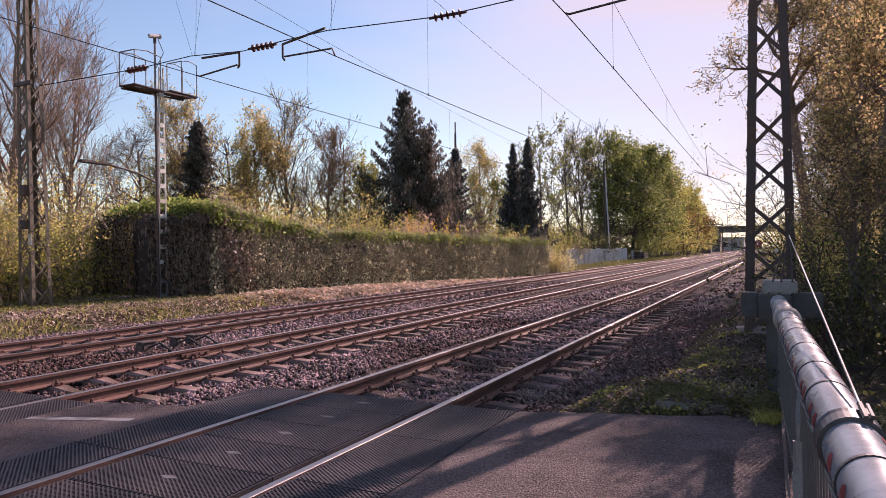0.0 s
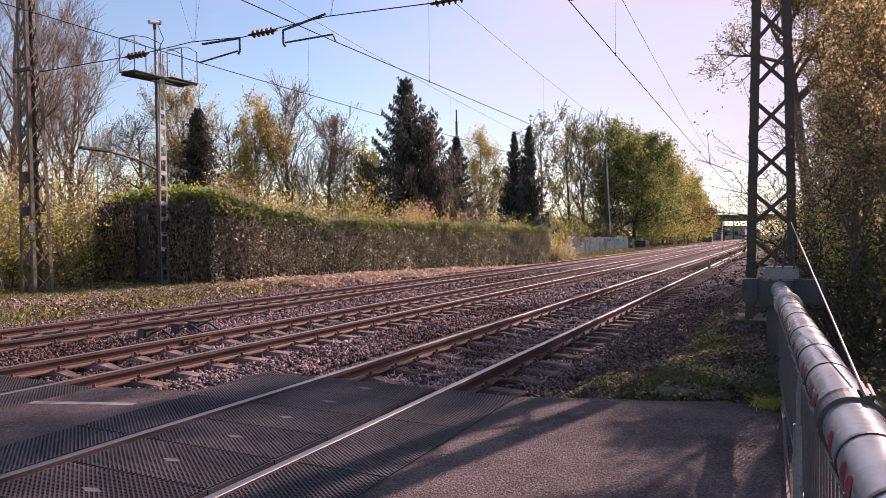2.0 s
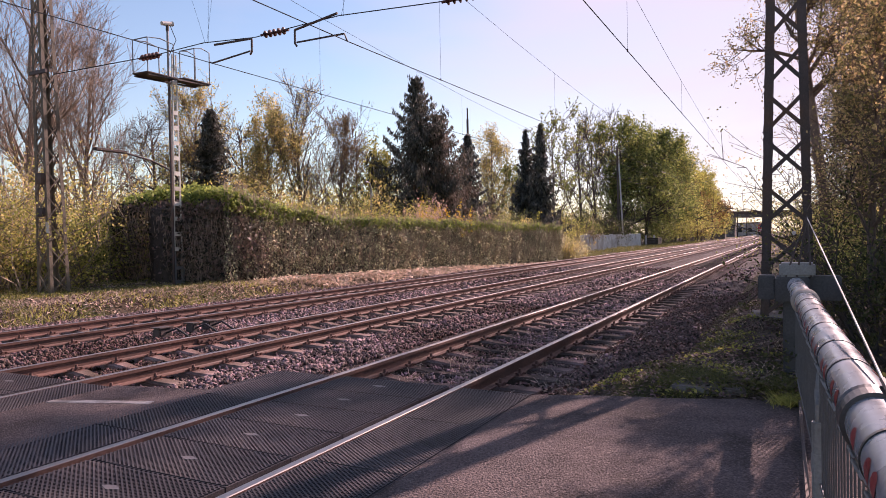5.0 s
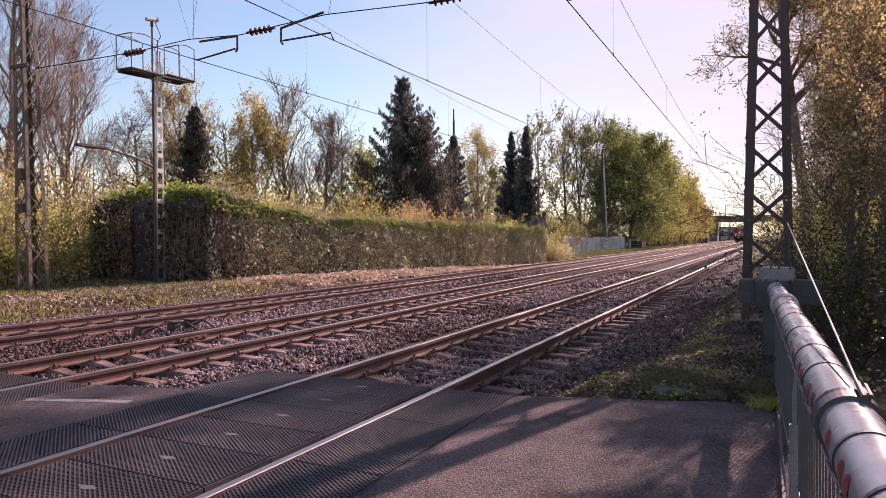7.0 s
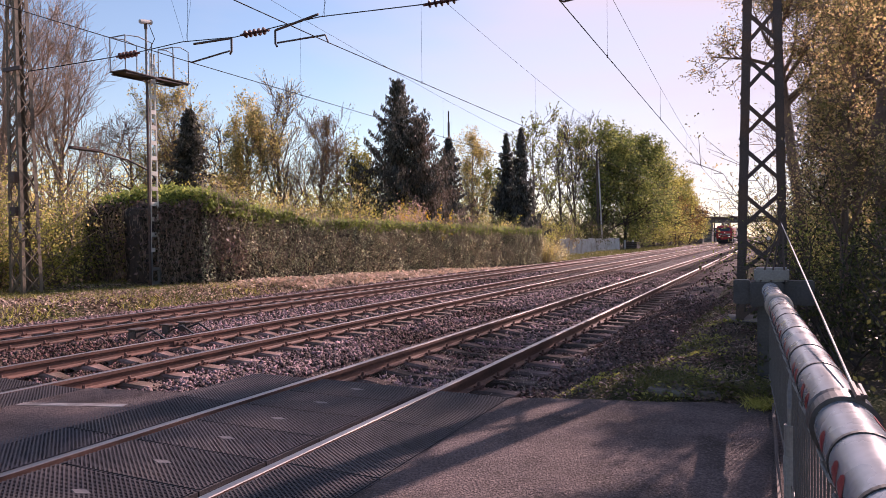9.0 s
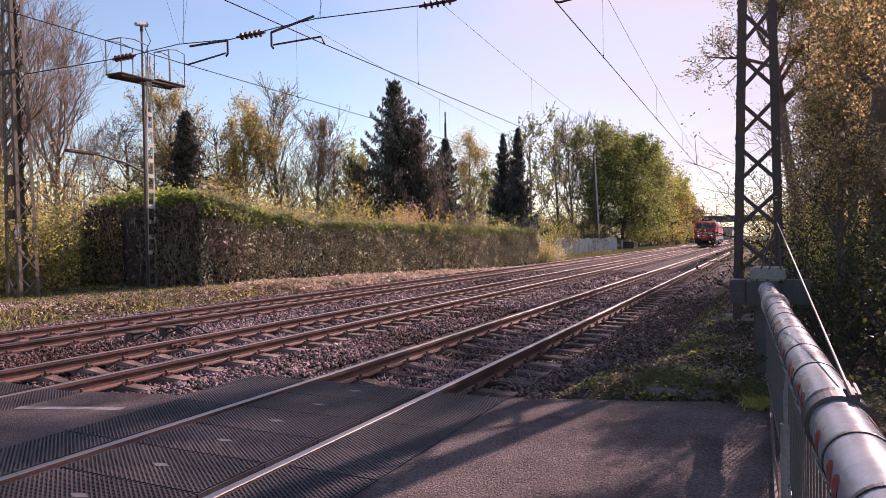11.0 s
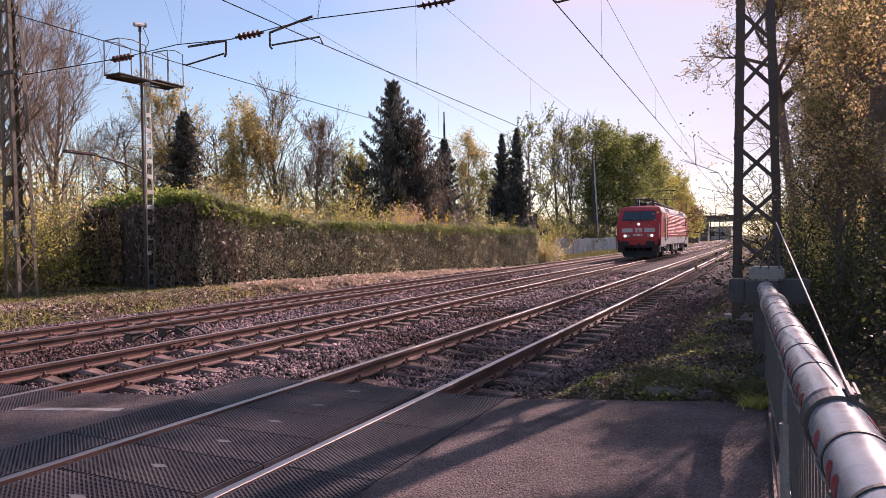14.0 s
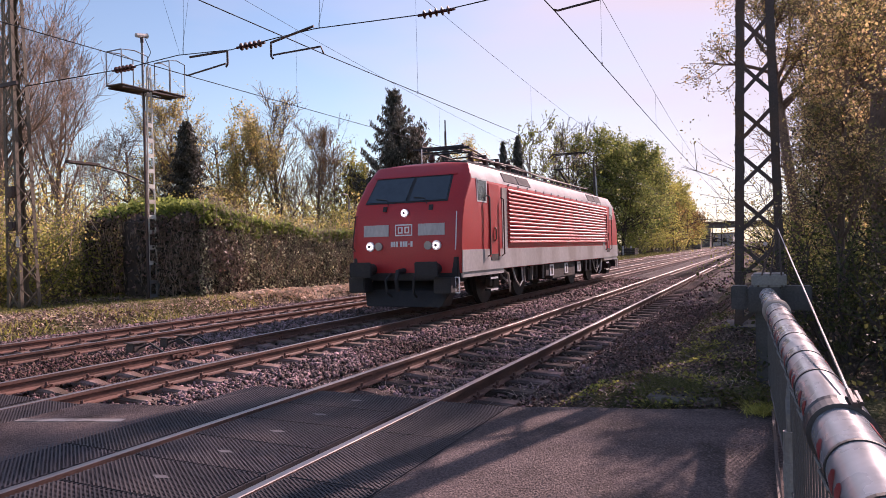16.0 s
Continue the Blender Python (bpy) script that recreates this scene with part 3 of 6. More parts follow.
part("wire_bracket", Build().box(-0.4, 0.34, -0.3, -0.24, 6.13, 6.23), STEEL_DARK, left_mast)

SUPPORTS = {TRACK_N: (-3.36, 5.75, 7.6, 1.2), TRACK_M: (-8.36, 5.67, 8.7, 1.6), TRACK_F: (-12.3, 5.74, 8.35, 1.7)}
for c, (sx, zc, zm, sag) in SUPPORTS.items():
    line = thing("contact_line", (0, 0, 0), "overhead contact wire with its carrying wire and droppers", "overhead wire", "overhead wires")
    other = 2 * c - sx
    for name, wave in (("contact_wire", 0), ("carrying_wire", 1)):
        pts = []
        for i in range(-16, 73):
            y = SPAN_Y + i * 75 / 16
            u = (y - SPAN_Y) / 75
            k = math.floor(u)
            fr = u - k
            ends = (sx, other) if k % 2 == 0 else (other, sx)
            x = ends[0] + (ends[1] - ends[0]) * fr
            z = zc if not wave else zm - sag * (1 - (2 * fr - 1) ** 2)
            pts.append((x, y, z))
        part(name, Build().tube(pts, 0.0105 if not wave else 0.0055, 5), WIRE, line)
    for i in range(-5, 36):
        y = SPAN_Y + 4.2 + i * 9.4
        u = (y - SPAN_Y) / 75
        k = math.floor(u)
        fr = u - k
        ends = (sx, other) if k % 2 == 0 else (other, sx)
        x = ends[0] + (ends[1] - ends[0]) * fr
        part("dropper", Build().tube([(x, y, zc), (x, y, zm - sag * (1 - (2 * fr - 1) ** 2))], 0.0035, 4).tube([(x, y, zc - 0.03), (x, y, zc + 0.05)], 0.014, 5), WIRE, line)

# cross-span between the two masts
span = thing("cross_span", (0, SPAN_Y, 0), "steel cross-span wire with brown insulators and steady arms", "overhead wire")
nodes = [(-18.2, 6.2), (-14.3, 6.17), (-12.5, 6.24), (-10.9, 6.13), (-10.35, 6.16), (-9.6, 6.2), (-8.56, 6.24), (-5.85, 6.1), (-3.4, 6.2), (-0.35, 6.3)]
part("span_wire", Build().tube([(x, 0, z) for x, z in nodes], 0.011, 6), WIRE, span)
part("upper_span_wire", Build().tube([(-18.6, 0, 12.6), (-12.3, 0, 9.6), (-8.4, 0, 9.2), (-3.4, 0, 9.6), (-0.1, 0, 12.6)], 0.011, 6), WIRE, span)
for x0, z0 in ((-14.35, 6.165), (-10.32, 6.15), (-5.7, 6.1)):
    rod = part("insulator", Build().tube([(x0 - 0.4, 0, z0), (x0 + 0.4, 0, z0)], 0.03, 8), INSULATOR, span, "ribbed brown porcelain insulator")
    for k in range(5):
        part("shed", Build().tube([(x0 - 0.26 + k * 0.13 - 0.03, 0, z0), (x0 - 0.26 + k * 0.13, 0, z0), (x0 - 0.26 + k * 0.13 + 0.02, 0, z0)], [0.04, 0.085, 0.04], 12), INSULATOR, rod)
for hx_, zc, reach in ((-11.0, 5.75, -1.3), (-9.75, 5.68, 1.39), (-1.9, 5.75, -1.46)):
    tip = hx_ + reach
    s = 1 if reach > 0 else -1
    arm = part("steady_arm", Build().tube([(hx_, 0, 6.12), (hx_, 0, 5.82), (hx_ + 0.05 * s, 0, 5.76)], 0.025, 6)
               .tube([(hx_ + 0.05 * s, 0, 5.84), (hx_ + reach * 0.95, 0, 5.84 - 0.12 * (reach < 0)), (tip, 0, zc)], 0.02, 6)
               .tube([(hx_ - 0.0 * s, 0, 6.12), (hx_ + 1.15 * s, 0, 6.3 if s > 0 else 6.14)], 0.026, 6), STEEL_DARK, span)
for x, z in ((-8.45, 9.2), (-12.35, 9.6), (-3.4, 9.6)):
    part("hanger", Build().tube([(x, 0, 6.22), (x + 0.1, 0, z)], 0.005, 4), WIRE, span)
for x, top in ((-8.5, -7.6), (-12.45, -13.6), (-12.4, -11.8)):
    part("hanger", Build().tube([(x, 0, 6.22), (top, 0, 9.35)], 0.004, 4), WIRE, span)

# ---- inspection post with platform ----
def ladder_post():
    post = thing("signal_post", (-17.8, 15.8, 0.05), "grey steel ladder-frame post with a small railed platform", "signal post")
    for y0, w in ((-0.17, 0.03), (0.14, 0.03)):
        b = Build()
        zz0, zz1, y_a, y_b = 1.0, 7.5, y0, y0 * 0.45
        b.add([(-0.025, y_a, zz0), (0.025, y_a, zz0), (0.025, y_a + w, zz0), (-0.025, y_a + w, zz0), (-0.025, y_b, zz1), (0.025, y_b, zz1), (0.025, y_b + w, zz1), (-0.025, y_b + w, zz1)],
              [(0, 1, 2, 3), (7, 6, 5, 4), (0, 4, 5, 1), (1, 5, 6, 2), (2, 6, 7, 3), (3, 7, 4, 0)])
        part("upright", b, POST_PAINT, post)
    for i in range(13):
        z = 1.15 + i * 0.49
        h = 0.13
        s = 1 - 0.55 * (z - 1) / 6.5
        part("rung", Build().box(-0.02, 0.028, -0.155 * s, 0.155 * s, z, z + h), POST_PAINT, post)
    for y0 in (-0.17, 0.16):
        part("foot_leg", Build().box(-0.055, 0.055, y0 - 0.03, y0 + 0.03, -0.2, 1.15), STEEL_GREY, post)
    for z in (0.1, 0.55):
        part("foot_plate", Build().box(-0.05, 0.06, -0.16, 0.16, z, z + 0.1), STEEL_GREY, post)
    # dark strip added to stand for the shaded side of the near channel
    part("cable_duct", Build().box(-0.02, 0.06, -0.245, -0.2, -0.2, 6.7), STEEL_DARK, post)
    part("platform", Build().box(-0.35, 0.35, -1.3, -0.12, 6.65, 6.68).box(-0.35, 0.35, 0.12, 1.25, 6.73, 6.76)
         .beam((-0.3, -1.25, 6.6), (-0.3, 1.2, 6.7), 0.05).beam((0.3, -1.25, 6.6), (0.3, 1.2, 6.7), 0.05), STEEL_DARK, post)
    for y0, y1, zb in ((-1.28, -0.3, 6.66), (0.55, 1.2, 6.74)):
        for x in (-0.33, 0.33):
            part("railing", Build().tube([(x, y0, zb), (x, y0, zb + 1.05), (x, (y0 + y1) / 2, zb + 1.12), (x, y1, zb + 1.05), (x, y1, zb)], 0.018, 6), STEEL_GREY, post)
        part("railing", Build().tube([(-0.33, y0, zb + 1.05), (0.33, y0, zb + 1.05)], 0.018, 6), STEEL_GREY, post)
    part("aerial_pole", Build().tube([(0, -0.22, 6.4), (0, -0.22, 8.35)], 0.036, 8), STEEL_GREY, post)
    part("loudspeaker", Build().tube([(0, -0.44, 8.4), (0, -0.3, 8.43), (0, -0.08, 8.48), (0, -0.02, 8.49)], [0.065, 0.07, 0.065, 0.085], 10), STEEL_PALE, post, "pale camera housing")
    part("bracket", Build().tube([(0, -0.22, 8.22), (0, -0.22, 8.4)], 0.05, 8), STEEL_DARK, post)
    part("stay", Build().tube([(0, -0.1, 8.4), (0, 0.12, 8.0), (0, -0.2, 7.4)], 0.012, 5), WIRE, post)
    return post


ladder_post()
lamp = thing("street_lamp", (-19.2, 17.4, 0.05), "curved dark street lamp behind the hedge", "street lamp")
part("pole", Build().tube([(0, 0, 0), (0, 0, 3.3), (0, -0.5, 3.9), (0, -1.4, 4.2), (0, -2.4, 4.35)], [0.06, 0.05, 0.035, 0.03, 0.03], 8), STEEL_DARK, lamp)
part("lantern", Build().box(-0.1, 0.1, -3.5, -2.4, 4.33, 4.42), STEEL_DARK, lamp, bevel=0.02)
lamp2 = thing("street_lamp", (-22, 33.7, -0.1), "grey street lamp with bent neck among bushes", "street lamp")
part("pole", Build().tube([(0, 0, 0), (0, 0, 4.6), (0, -0.15, 4.85), (0, -0.6, 4.9)], [0.06, 0.05, 0.045, 0.06], 8), STEEL_GREY, lamp2)

# ---- barrier ----
def boom_at(y):
    return Vector((0.07 + 0.034 * (5.93 - y), y, 0.945))


BOOM = 0.08
STEEL_BAR = material("dull_bar_steel", (0.075, 0.072, 0.075), 0.6, metal=0.0, vary=0.2, scale=9, bump=0.1)
STEEL_CLAMP = material("dull_clamp_steel", (0.085, 0.083, 0.085), 0.5, metal=0.5, vary=0.2, scale=9, bump=0.1)
barrier = thing("level_crossing_barrier", (0, 0, 0), "white barrier boom with red marks and hanging lattice", "barrier")
part("boom", Build().tube([boom_at(y) for y in (7.6, 6.8, 5, 3, 1, -1.5)], BOOM, 36), ALU, barrier, smooth=True)
part("root_sleeve", Build().tube([boom_at(y) for y in (6.0, 5.97, 5.85, 5.82)], [BOOM + 0.004, BOOM + 0.02, BOOM + 0.02, BOOM + 0.004], 28), STEEL_PALE, barrier, smooth=True)
for y in (5.3, 4.62, 3.95, 3.32, 2.85, 1.88, 1.5, 1.15):
    part("joint_ring", Build().tube([boom_at(y + 0.008), boom_at(y - 0.008)], BOOM + 0.0035, 32), BLACK_RUBBER, barrier)


def patch(y0, y1, a0, a1, taper):
    """A curved film patch on the boom's flank; angles from the top, to the right."""
    b, n, m = Build(), 6, 9
    verts = []
    for i in range(m):
        t = i / (m - 1)
        w = math.sqrt(max(0.01, 1 - (2 * t - 1) ** 2)) if taper else 1.0
        mid, half = (a0 + a1) / 2, (a1 - a0) / 2 * w
        for j in range(n):
            a = mid + half * (2 * j / (n - 1) - 1)
            p = boom_at(y0 + (y1 - y0) * t)
            verts.append(p + Vector((math.sin(a), 0, math.cos(a))) * (BOOM + 0.0015))
    return b.add(verts, [(i * n + j, i * n + j + 1, (i + 1) * n + j + 1, (i + 1) * n + j) for i in range(m - 1) for j in range(n - 1)])


for y in (5.6, 5.1, 4.85, 4.4, 4.15, 3.72, 3.5, 3.12, 2.98, 2.68, 2.52, 2.06, 1.8, 1.7, 1.4):
    part("red_mark", patch(y, y - 0.075, radians(-104), radians(-62), True), BOOM_RED, barrier, "dark red oval film mark")
for y0, y1 in ((5.2, 4.95), (4.5, 4.3), (3.9, 3.72), (3.25, 3.1), (2.8, 2.68), (2.2, 2.0), (1.85, 1.6)):
    part("red_mark", patch(y0, y1, radians(40), radians(84), True), BOOM_RED, barrier, "red film stripe")
clamp = part("clamp", Build().tube([boom_at(2.34), boom_at(2.325), boom_at(2.235), boom_at(2.22)], [BOOM + 0.013, BOOM + 0.008, BOOM + 0.008, BOOM + 0.013], 32), STEEL_CLAMP, barrier, "grey steel clamp with a cable eye")
part("cable_eye", Build().box(0.225, 0.245, 2.24, 2.32, 1.015, 1.045).tube([(0.225, 2.2, 1.04), (0.225, 2.38, 1.045)], 0.009, 6).tube([(0.243, 2.22, 1.04), (0.243, 2.36, 1.045)], 0.007, 6), STEEL_DARK, clamp)
part("stay_cable", Build().tube([(0.224, 2.36, 1.045), (0.12, 7.85, 1.62)], 0.0045, 6), STEEL_PALE, barrier, "pale steel stay cable")
# hanging lattice under the boom
for i in range(54):
    y = 7.3 - 0.11 * i
    p = boom_at(y)
    part("lattice_bar", Build().tube([p + Vector((-0.02, 0, -0.12)), p + Vector((-0.02, 0.0, -0.8))], 0.0042, 5), STEEL_BAR, barrier)
for z in (-0.14, -0.8):
    part("lattice_rail", Build().tube([boom_at(7.35) + Vector((-0.02, 0, z)), boom_at(1.4) + Vector((-0.02, 0, z))], 0.008, 5), STEEL_BAR, barrier)
chain = Build()
for i in range(60):
    y = 7.3 - 0.06 * i * 1.6
    p = boom_at(y) + Vector((-0.05, 0, -0.1 - 0.03 * abs(math.sin(i * 0.8))))
    chain.tube([p + Vector((0, 0.035, 0.01)), p + Vector((0.012, 0, -0.018)), p + Vector((0, -0.035, 0.01)), p + Vector((-0.012, 0, 0.03)), p + Vector((0, 0.035, 0.01))], 0.006, 4, caps=False)
part("chain", chain, STEEL_GREY, barrier)
leg = part("support_leg", Build().tube([(0.1, 4.12, 0.03), (0.1, 4.12, 0.47)], 0.03, 12).tube([(0.1, 4.12, 0.2), (0.1, 4.12, 0.3)], 0.034, 12), STEEL_GREY, barrier, "grey hanging support leg")
part("hook", Build().tube([(0.1, 4.12, 0.46), (0.1, 4.12, 0.56), (0.1, 4.17, 0.62), (0.11, 4.2, 0.7), (0.13, 4.2, 0.82)], 0.014, 6), STEEL_GREY, leg)
part("curb_strip", Build().beam((0.03, 6.5, 0.03), (0.06, 3.2, 0.03), 0.022, 0.05), STEEL_DARK, barrier, "rusty steel strip on the road")

drive = thing("barrier_drive", (0.02, 7.95, 0.02), "grey concrete barrier post with steel drive housing", "barrier post")
part("column", Build().box(-0.13, 0.1, -0.14, 0.16, -0.1, 0.98), DRIVE, drive, bevel=0.02)
for x0, x1 in ((-0.36, -0.2), (0.12, 0.4)):
    part("cross_beam", Build().box(x0, x1, -0.1, 0.12, 0.76, 1.01), DRIVE, drive, bevel=0.01)
part("housing", Build().box(-0.2, 0.12, -0.2, 0.2, 0.74, 1.0), DRIVE, drive, bevel=0.015)
part("cap", Build().box(-0.16, 0.17, -0.16, 0.18, 1.0, 1.14), STEEL_GREY, drive, bevel=0.02)
for x in (-0.1, 0.0, 0.13):
    part("strut", Build().tube([(x, -0.15, 1.0), (0.1, -0.1, 1.62)], 0.009, 6), STEEL_DARK, drive)
part("pulley", Build().disc((-0.02, -0.12, 1.45), (0, 1, 0), 0.02, 0.02), STEEL_PALE, drive)
cover = thing("concrete_cover", (-0.82, 6.82, -0.035), "broken flat concrete cover slab in the grass", "cover slab")
part("slab", Build().add([(-0.25, -0.17, 0.02), (0.2, -0.1, 0.02), (0.2, 0.16, 0.02), (-0.2, 0.12, 0.02), (-0.24, -0.15, 0.09), (0.19, -0.09, 0.08), (0.19, 0.15, 0.1), (-0.19, 0.11, 0.1)],
     [(0, 1, 2, 3), (7, 6, 5, 4), (0, 4, 5, 1), (1, 5, 6, 2), (2, 6, 7, 3), (3, 7, 4, 0)]), CONCRETE, cover, bevel=0.012)
part("slab", Build().box(0.21, 0.42, -0.1, 0.18, 0.01, 0.085), CONCRETE, cover, bevel=0.012)

# ---- far line-side things ----
def wood_pole(x, y, h, stay):
    pole = thing("telegraph_pole", (x, y, -0.2), "weathered wooden telegraph pole" + (" with a slanting stay" if stay else ""), "pole")
    part("shaft", Build().tube([(0, 0, 0), (-0.1, 0, h)], [0.16, 0.11], 8), WOOD_GREY, pole)
    if stay:
        part("stay_pole", Build().tube([(0.85, -1.2, 0), (0.1, -0.1, h * 0.9)], [0.1, 0.09], 8), STEEL_PALE, pole)
    for k in range(3):
        part("insulator", Build().tube([(0.0, 0, h - 0.3 - 0.5 * k), (0.3, 0, h - 0.3 - 0.5 * k)], 0.04, 6), STEEL_DARK, pole)
    return pole


wood_pole(-20, 88.7, 13.0, True)
for k in range(3):
    wires = thing("telegraph_wire", (0, 0, 0), "thin slack telegraph wire", "wire", "telegraph wires")
    part("strand", Build().tube([(-20, 88.7, 12.4 - 1.6 * k), (-18.4, 112, 11.2 - 1.6 * k), (-16.3, 136, 10.4 - 1.6 * k)], 0.011, 4), STEEL_PALE, wires)
for x, y, h in ((-16, 136, 11.5), (-16, 142, 11)):
    wood_pole(x, y, h, False)


def signal_mast(x, y, h, arm):
    mast = thing("overhead_mast", (x, y, -0.2), "distant slim overhead line mast", "overhead line mast", "distant overhead line masts")
    part("shaft", Build().tube([(0, 0, 0), (0, 0, h)], [0.22, 0.14], 6), STEEL_DARK, mast)
    part("arm", Build().beam((0, 0, h * 0.72), (arm, 0, h * 0.76), 0.1), STEEL_DARK, mast)
    part("arm", Build().beam((0, 0, h * 0.9), (arm, 0, h * 0.76), 0.07), STEEL_DARK, mast)


for y in (162, 195, 240, 290):
    signal_mast(-16.0, y, 9.5, 3.2)
signal_mast(2.8, 170, 9.5, -3.2)
signal_mast(3.2, 240, 9.5, -3.2)
hut = thing("trackside_hut", (-16.5, 188, -0.2), "small grey trackside equipment hut", "hut")
part("wall", Build().box(-1.2, 1.2, -1.5, 1.5, 0, 2.6), CONCRETE, hut, bevel=0.05)
part("roof", Build().box(-1.4, 1.4, -1.7, 1.7, 2.6, 2.75), STEEL_DARK, hut)

bridge = thing("road_bridge", (0, 256, -0.3), "dark concrete road bridge over the railway", "bridge")
part("deck", Build().box(-60, 60, -4, 4, 6.6, 7.7), CONCRETE, bridge)
part("parapet", Build().box(-60, 60, -4.1, -3.9, 7.7, 8.7).box(-60, 60, 3.9, 4.1, 7.7, 8.7), STEEL_DARK, bridge)
for x in (-18.5, 14):
    part("abutment", Build().box(x - 2.2, x + 0.8, -4, 4, 0, 6.6), CONCRETE, bridge)
building = thing("trackside_building", (-22, 300, -0.3), "long pale rendered building beyond the bridge", "building")
part("wall", Build().box(-4, 10, -5, 40, 0, 5.0), STEEL_PALE, building)
part("roof", Build().box(-4.4, 10.4, -5.4, 40.4, 5.0, 5.4), STEEL_DARK, building)
for k in range(3):
    part("window", Build().box(-1 + k * 3.6, 0.4 + k * 3.6, -5.06, -4.95, 1.6, 3.2), BLACK_RUBBER, building)

fence = thing("corrugated_fence", (-18.7, 66, -0.3), "pale corrugated sheet fence beside the track", "fence")
for i in range(15):
    y = i * 2.0
    b = Build()
    n = 16
    top = 1.75 + 0.06 * math.sin(i * 2.3)
    verts = [(0.06 * math.sin(j * math.pi / 2) + dx, y + 1.96 * j / n, z) for dx in (0, 0.02) for z in (0, top) for j in range(n + 1)]
    w = n + 1
    faces = [(j, j + 1, w + j + 1, w + j) for j in range(n)] + [(2 * w + j, 3 * w + j, 3 * w + j + 1, 2 * w + j + 1) for j in range(n)] + [(w + j, w + j + 1, 3 * w + j + 1, 3 * w + j) for j in range(n)]
    part("sheet", b.add(verts, faces), ZINC, fence)
for x, y in ((-18.2, 97.2), (-17.5, 99.5)):
    marker = thing("marker_post", (x, y, -0.3), "short white concrete marker post", "marker post", "marker posts")
    part("post", Build().box(-0.12, 0.12, -0.12, 0.12, 0, 1.5), STEEL_PALE, marker, bevel=0.03)
pallet = thing("timber_stack", (-17.6, 99.5, -0.3), "stack of old dark timber at the track", "timber stack")
for k in range(5):
    part("timber", Build().box(-0.9, 0.9, -1.6 + 0.03 * k, 1.6, k * 0.24, k * 0.24 + 0.2), WOOD_GREY, pallet, bevel=0.02)

# ---- plants ----
def tubes_mesh(name, segs, sides=3):
    """Tapered twigs from rows of start, end and two radii."""
    s = np.asarray(segs, float)
    a, b, r0, r1 = s[:, 0:3], s[:, 3:6], s[:, 6], s[:, 7]
    d = b - a
    d /= np.maximum(np.linalg.norm(d, axis=1, keepdims=True), 1e-9)
    ref = np.where(np.abs(d[:, 2:3]) < 0.9, np.array([[0, 0, 1.0]]), np.array([[1.0, 0, 0]]))
    u = np.cross(d, ref)
    u /= np.linalg.norm(u, axis=1, keepdims=True)
    w = np.cross(d, u)
    ang = 2 * np.pi * np.arange(sides) / sides
    ring = u[:, None] * np.cos(ang)[None, :, None] + w[:, None] * np.sin(ang)[None, :, None]
    v = np.concatenate([a[:, None] + ring * r0[:, None, None], b[:, None] + ring * r1[:, None, None]], 1)
    j = np.arange(sides)
    k = (j + 1) % sides
    f = np.stack([j, k, k + sides, j + sides], -1)
    return arrays(name, v.reshape(-1, 3), (f[None] + 2 * sides * np.arange(len(s))[:, None, None]).reshape(-1, 4))


def leaves_mesh(name, centres, size, rng, long=1.6, hang=0.0, out=None, face=None):
    """Small folded leaves, each a bent diamond, at the centres."""
    c = np.asarray(centres, float)
    n = len(c)
    a = rng.normal(size=(n, 3))
    if out is not None:
        a = a * 0.6 + out
    a[:, 2] -= hang * 2
    a /= np.linalg.norm(a, axis=1, keepdims=True)
    b = np.cross(a, rng.normal(size=(n, 3)))
    if face is not None:      # leaves turned towards the light
        turn = np.asarray(face, float) + rng.normal(size=(n, 3)) * 0.45
        a = np.cross(turn, a)
        a /= np.maximum(np.linalg.norm(a, axis=1, keepdims=True), 1e-9)
        b = np.cross(turn, a)
    b /= np.maximum(np.linalg.norm(b, axis=1, keepdims=True), 1e-9)
    s = (size * rng.uniform(0.6, 1.4, n))[:, None]
    lift = np.cross(a, b) * s * 0.15
    v = np.stack([c - a * s * long / 2, c + b * s / 2 + lift, c + a * s * long / 2, c - b * s / 2 + lift], 1)
    return arrays(name, v.reshape(-1, 3), np.arange(4 * n).reshape(n, 4))


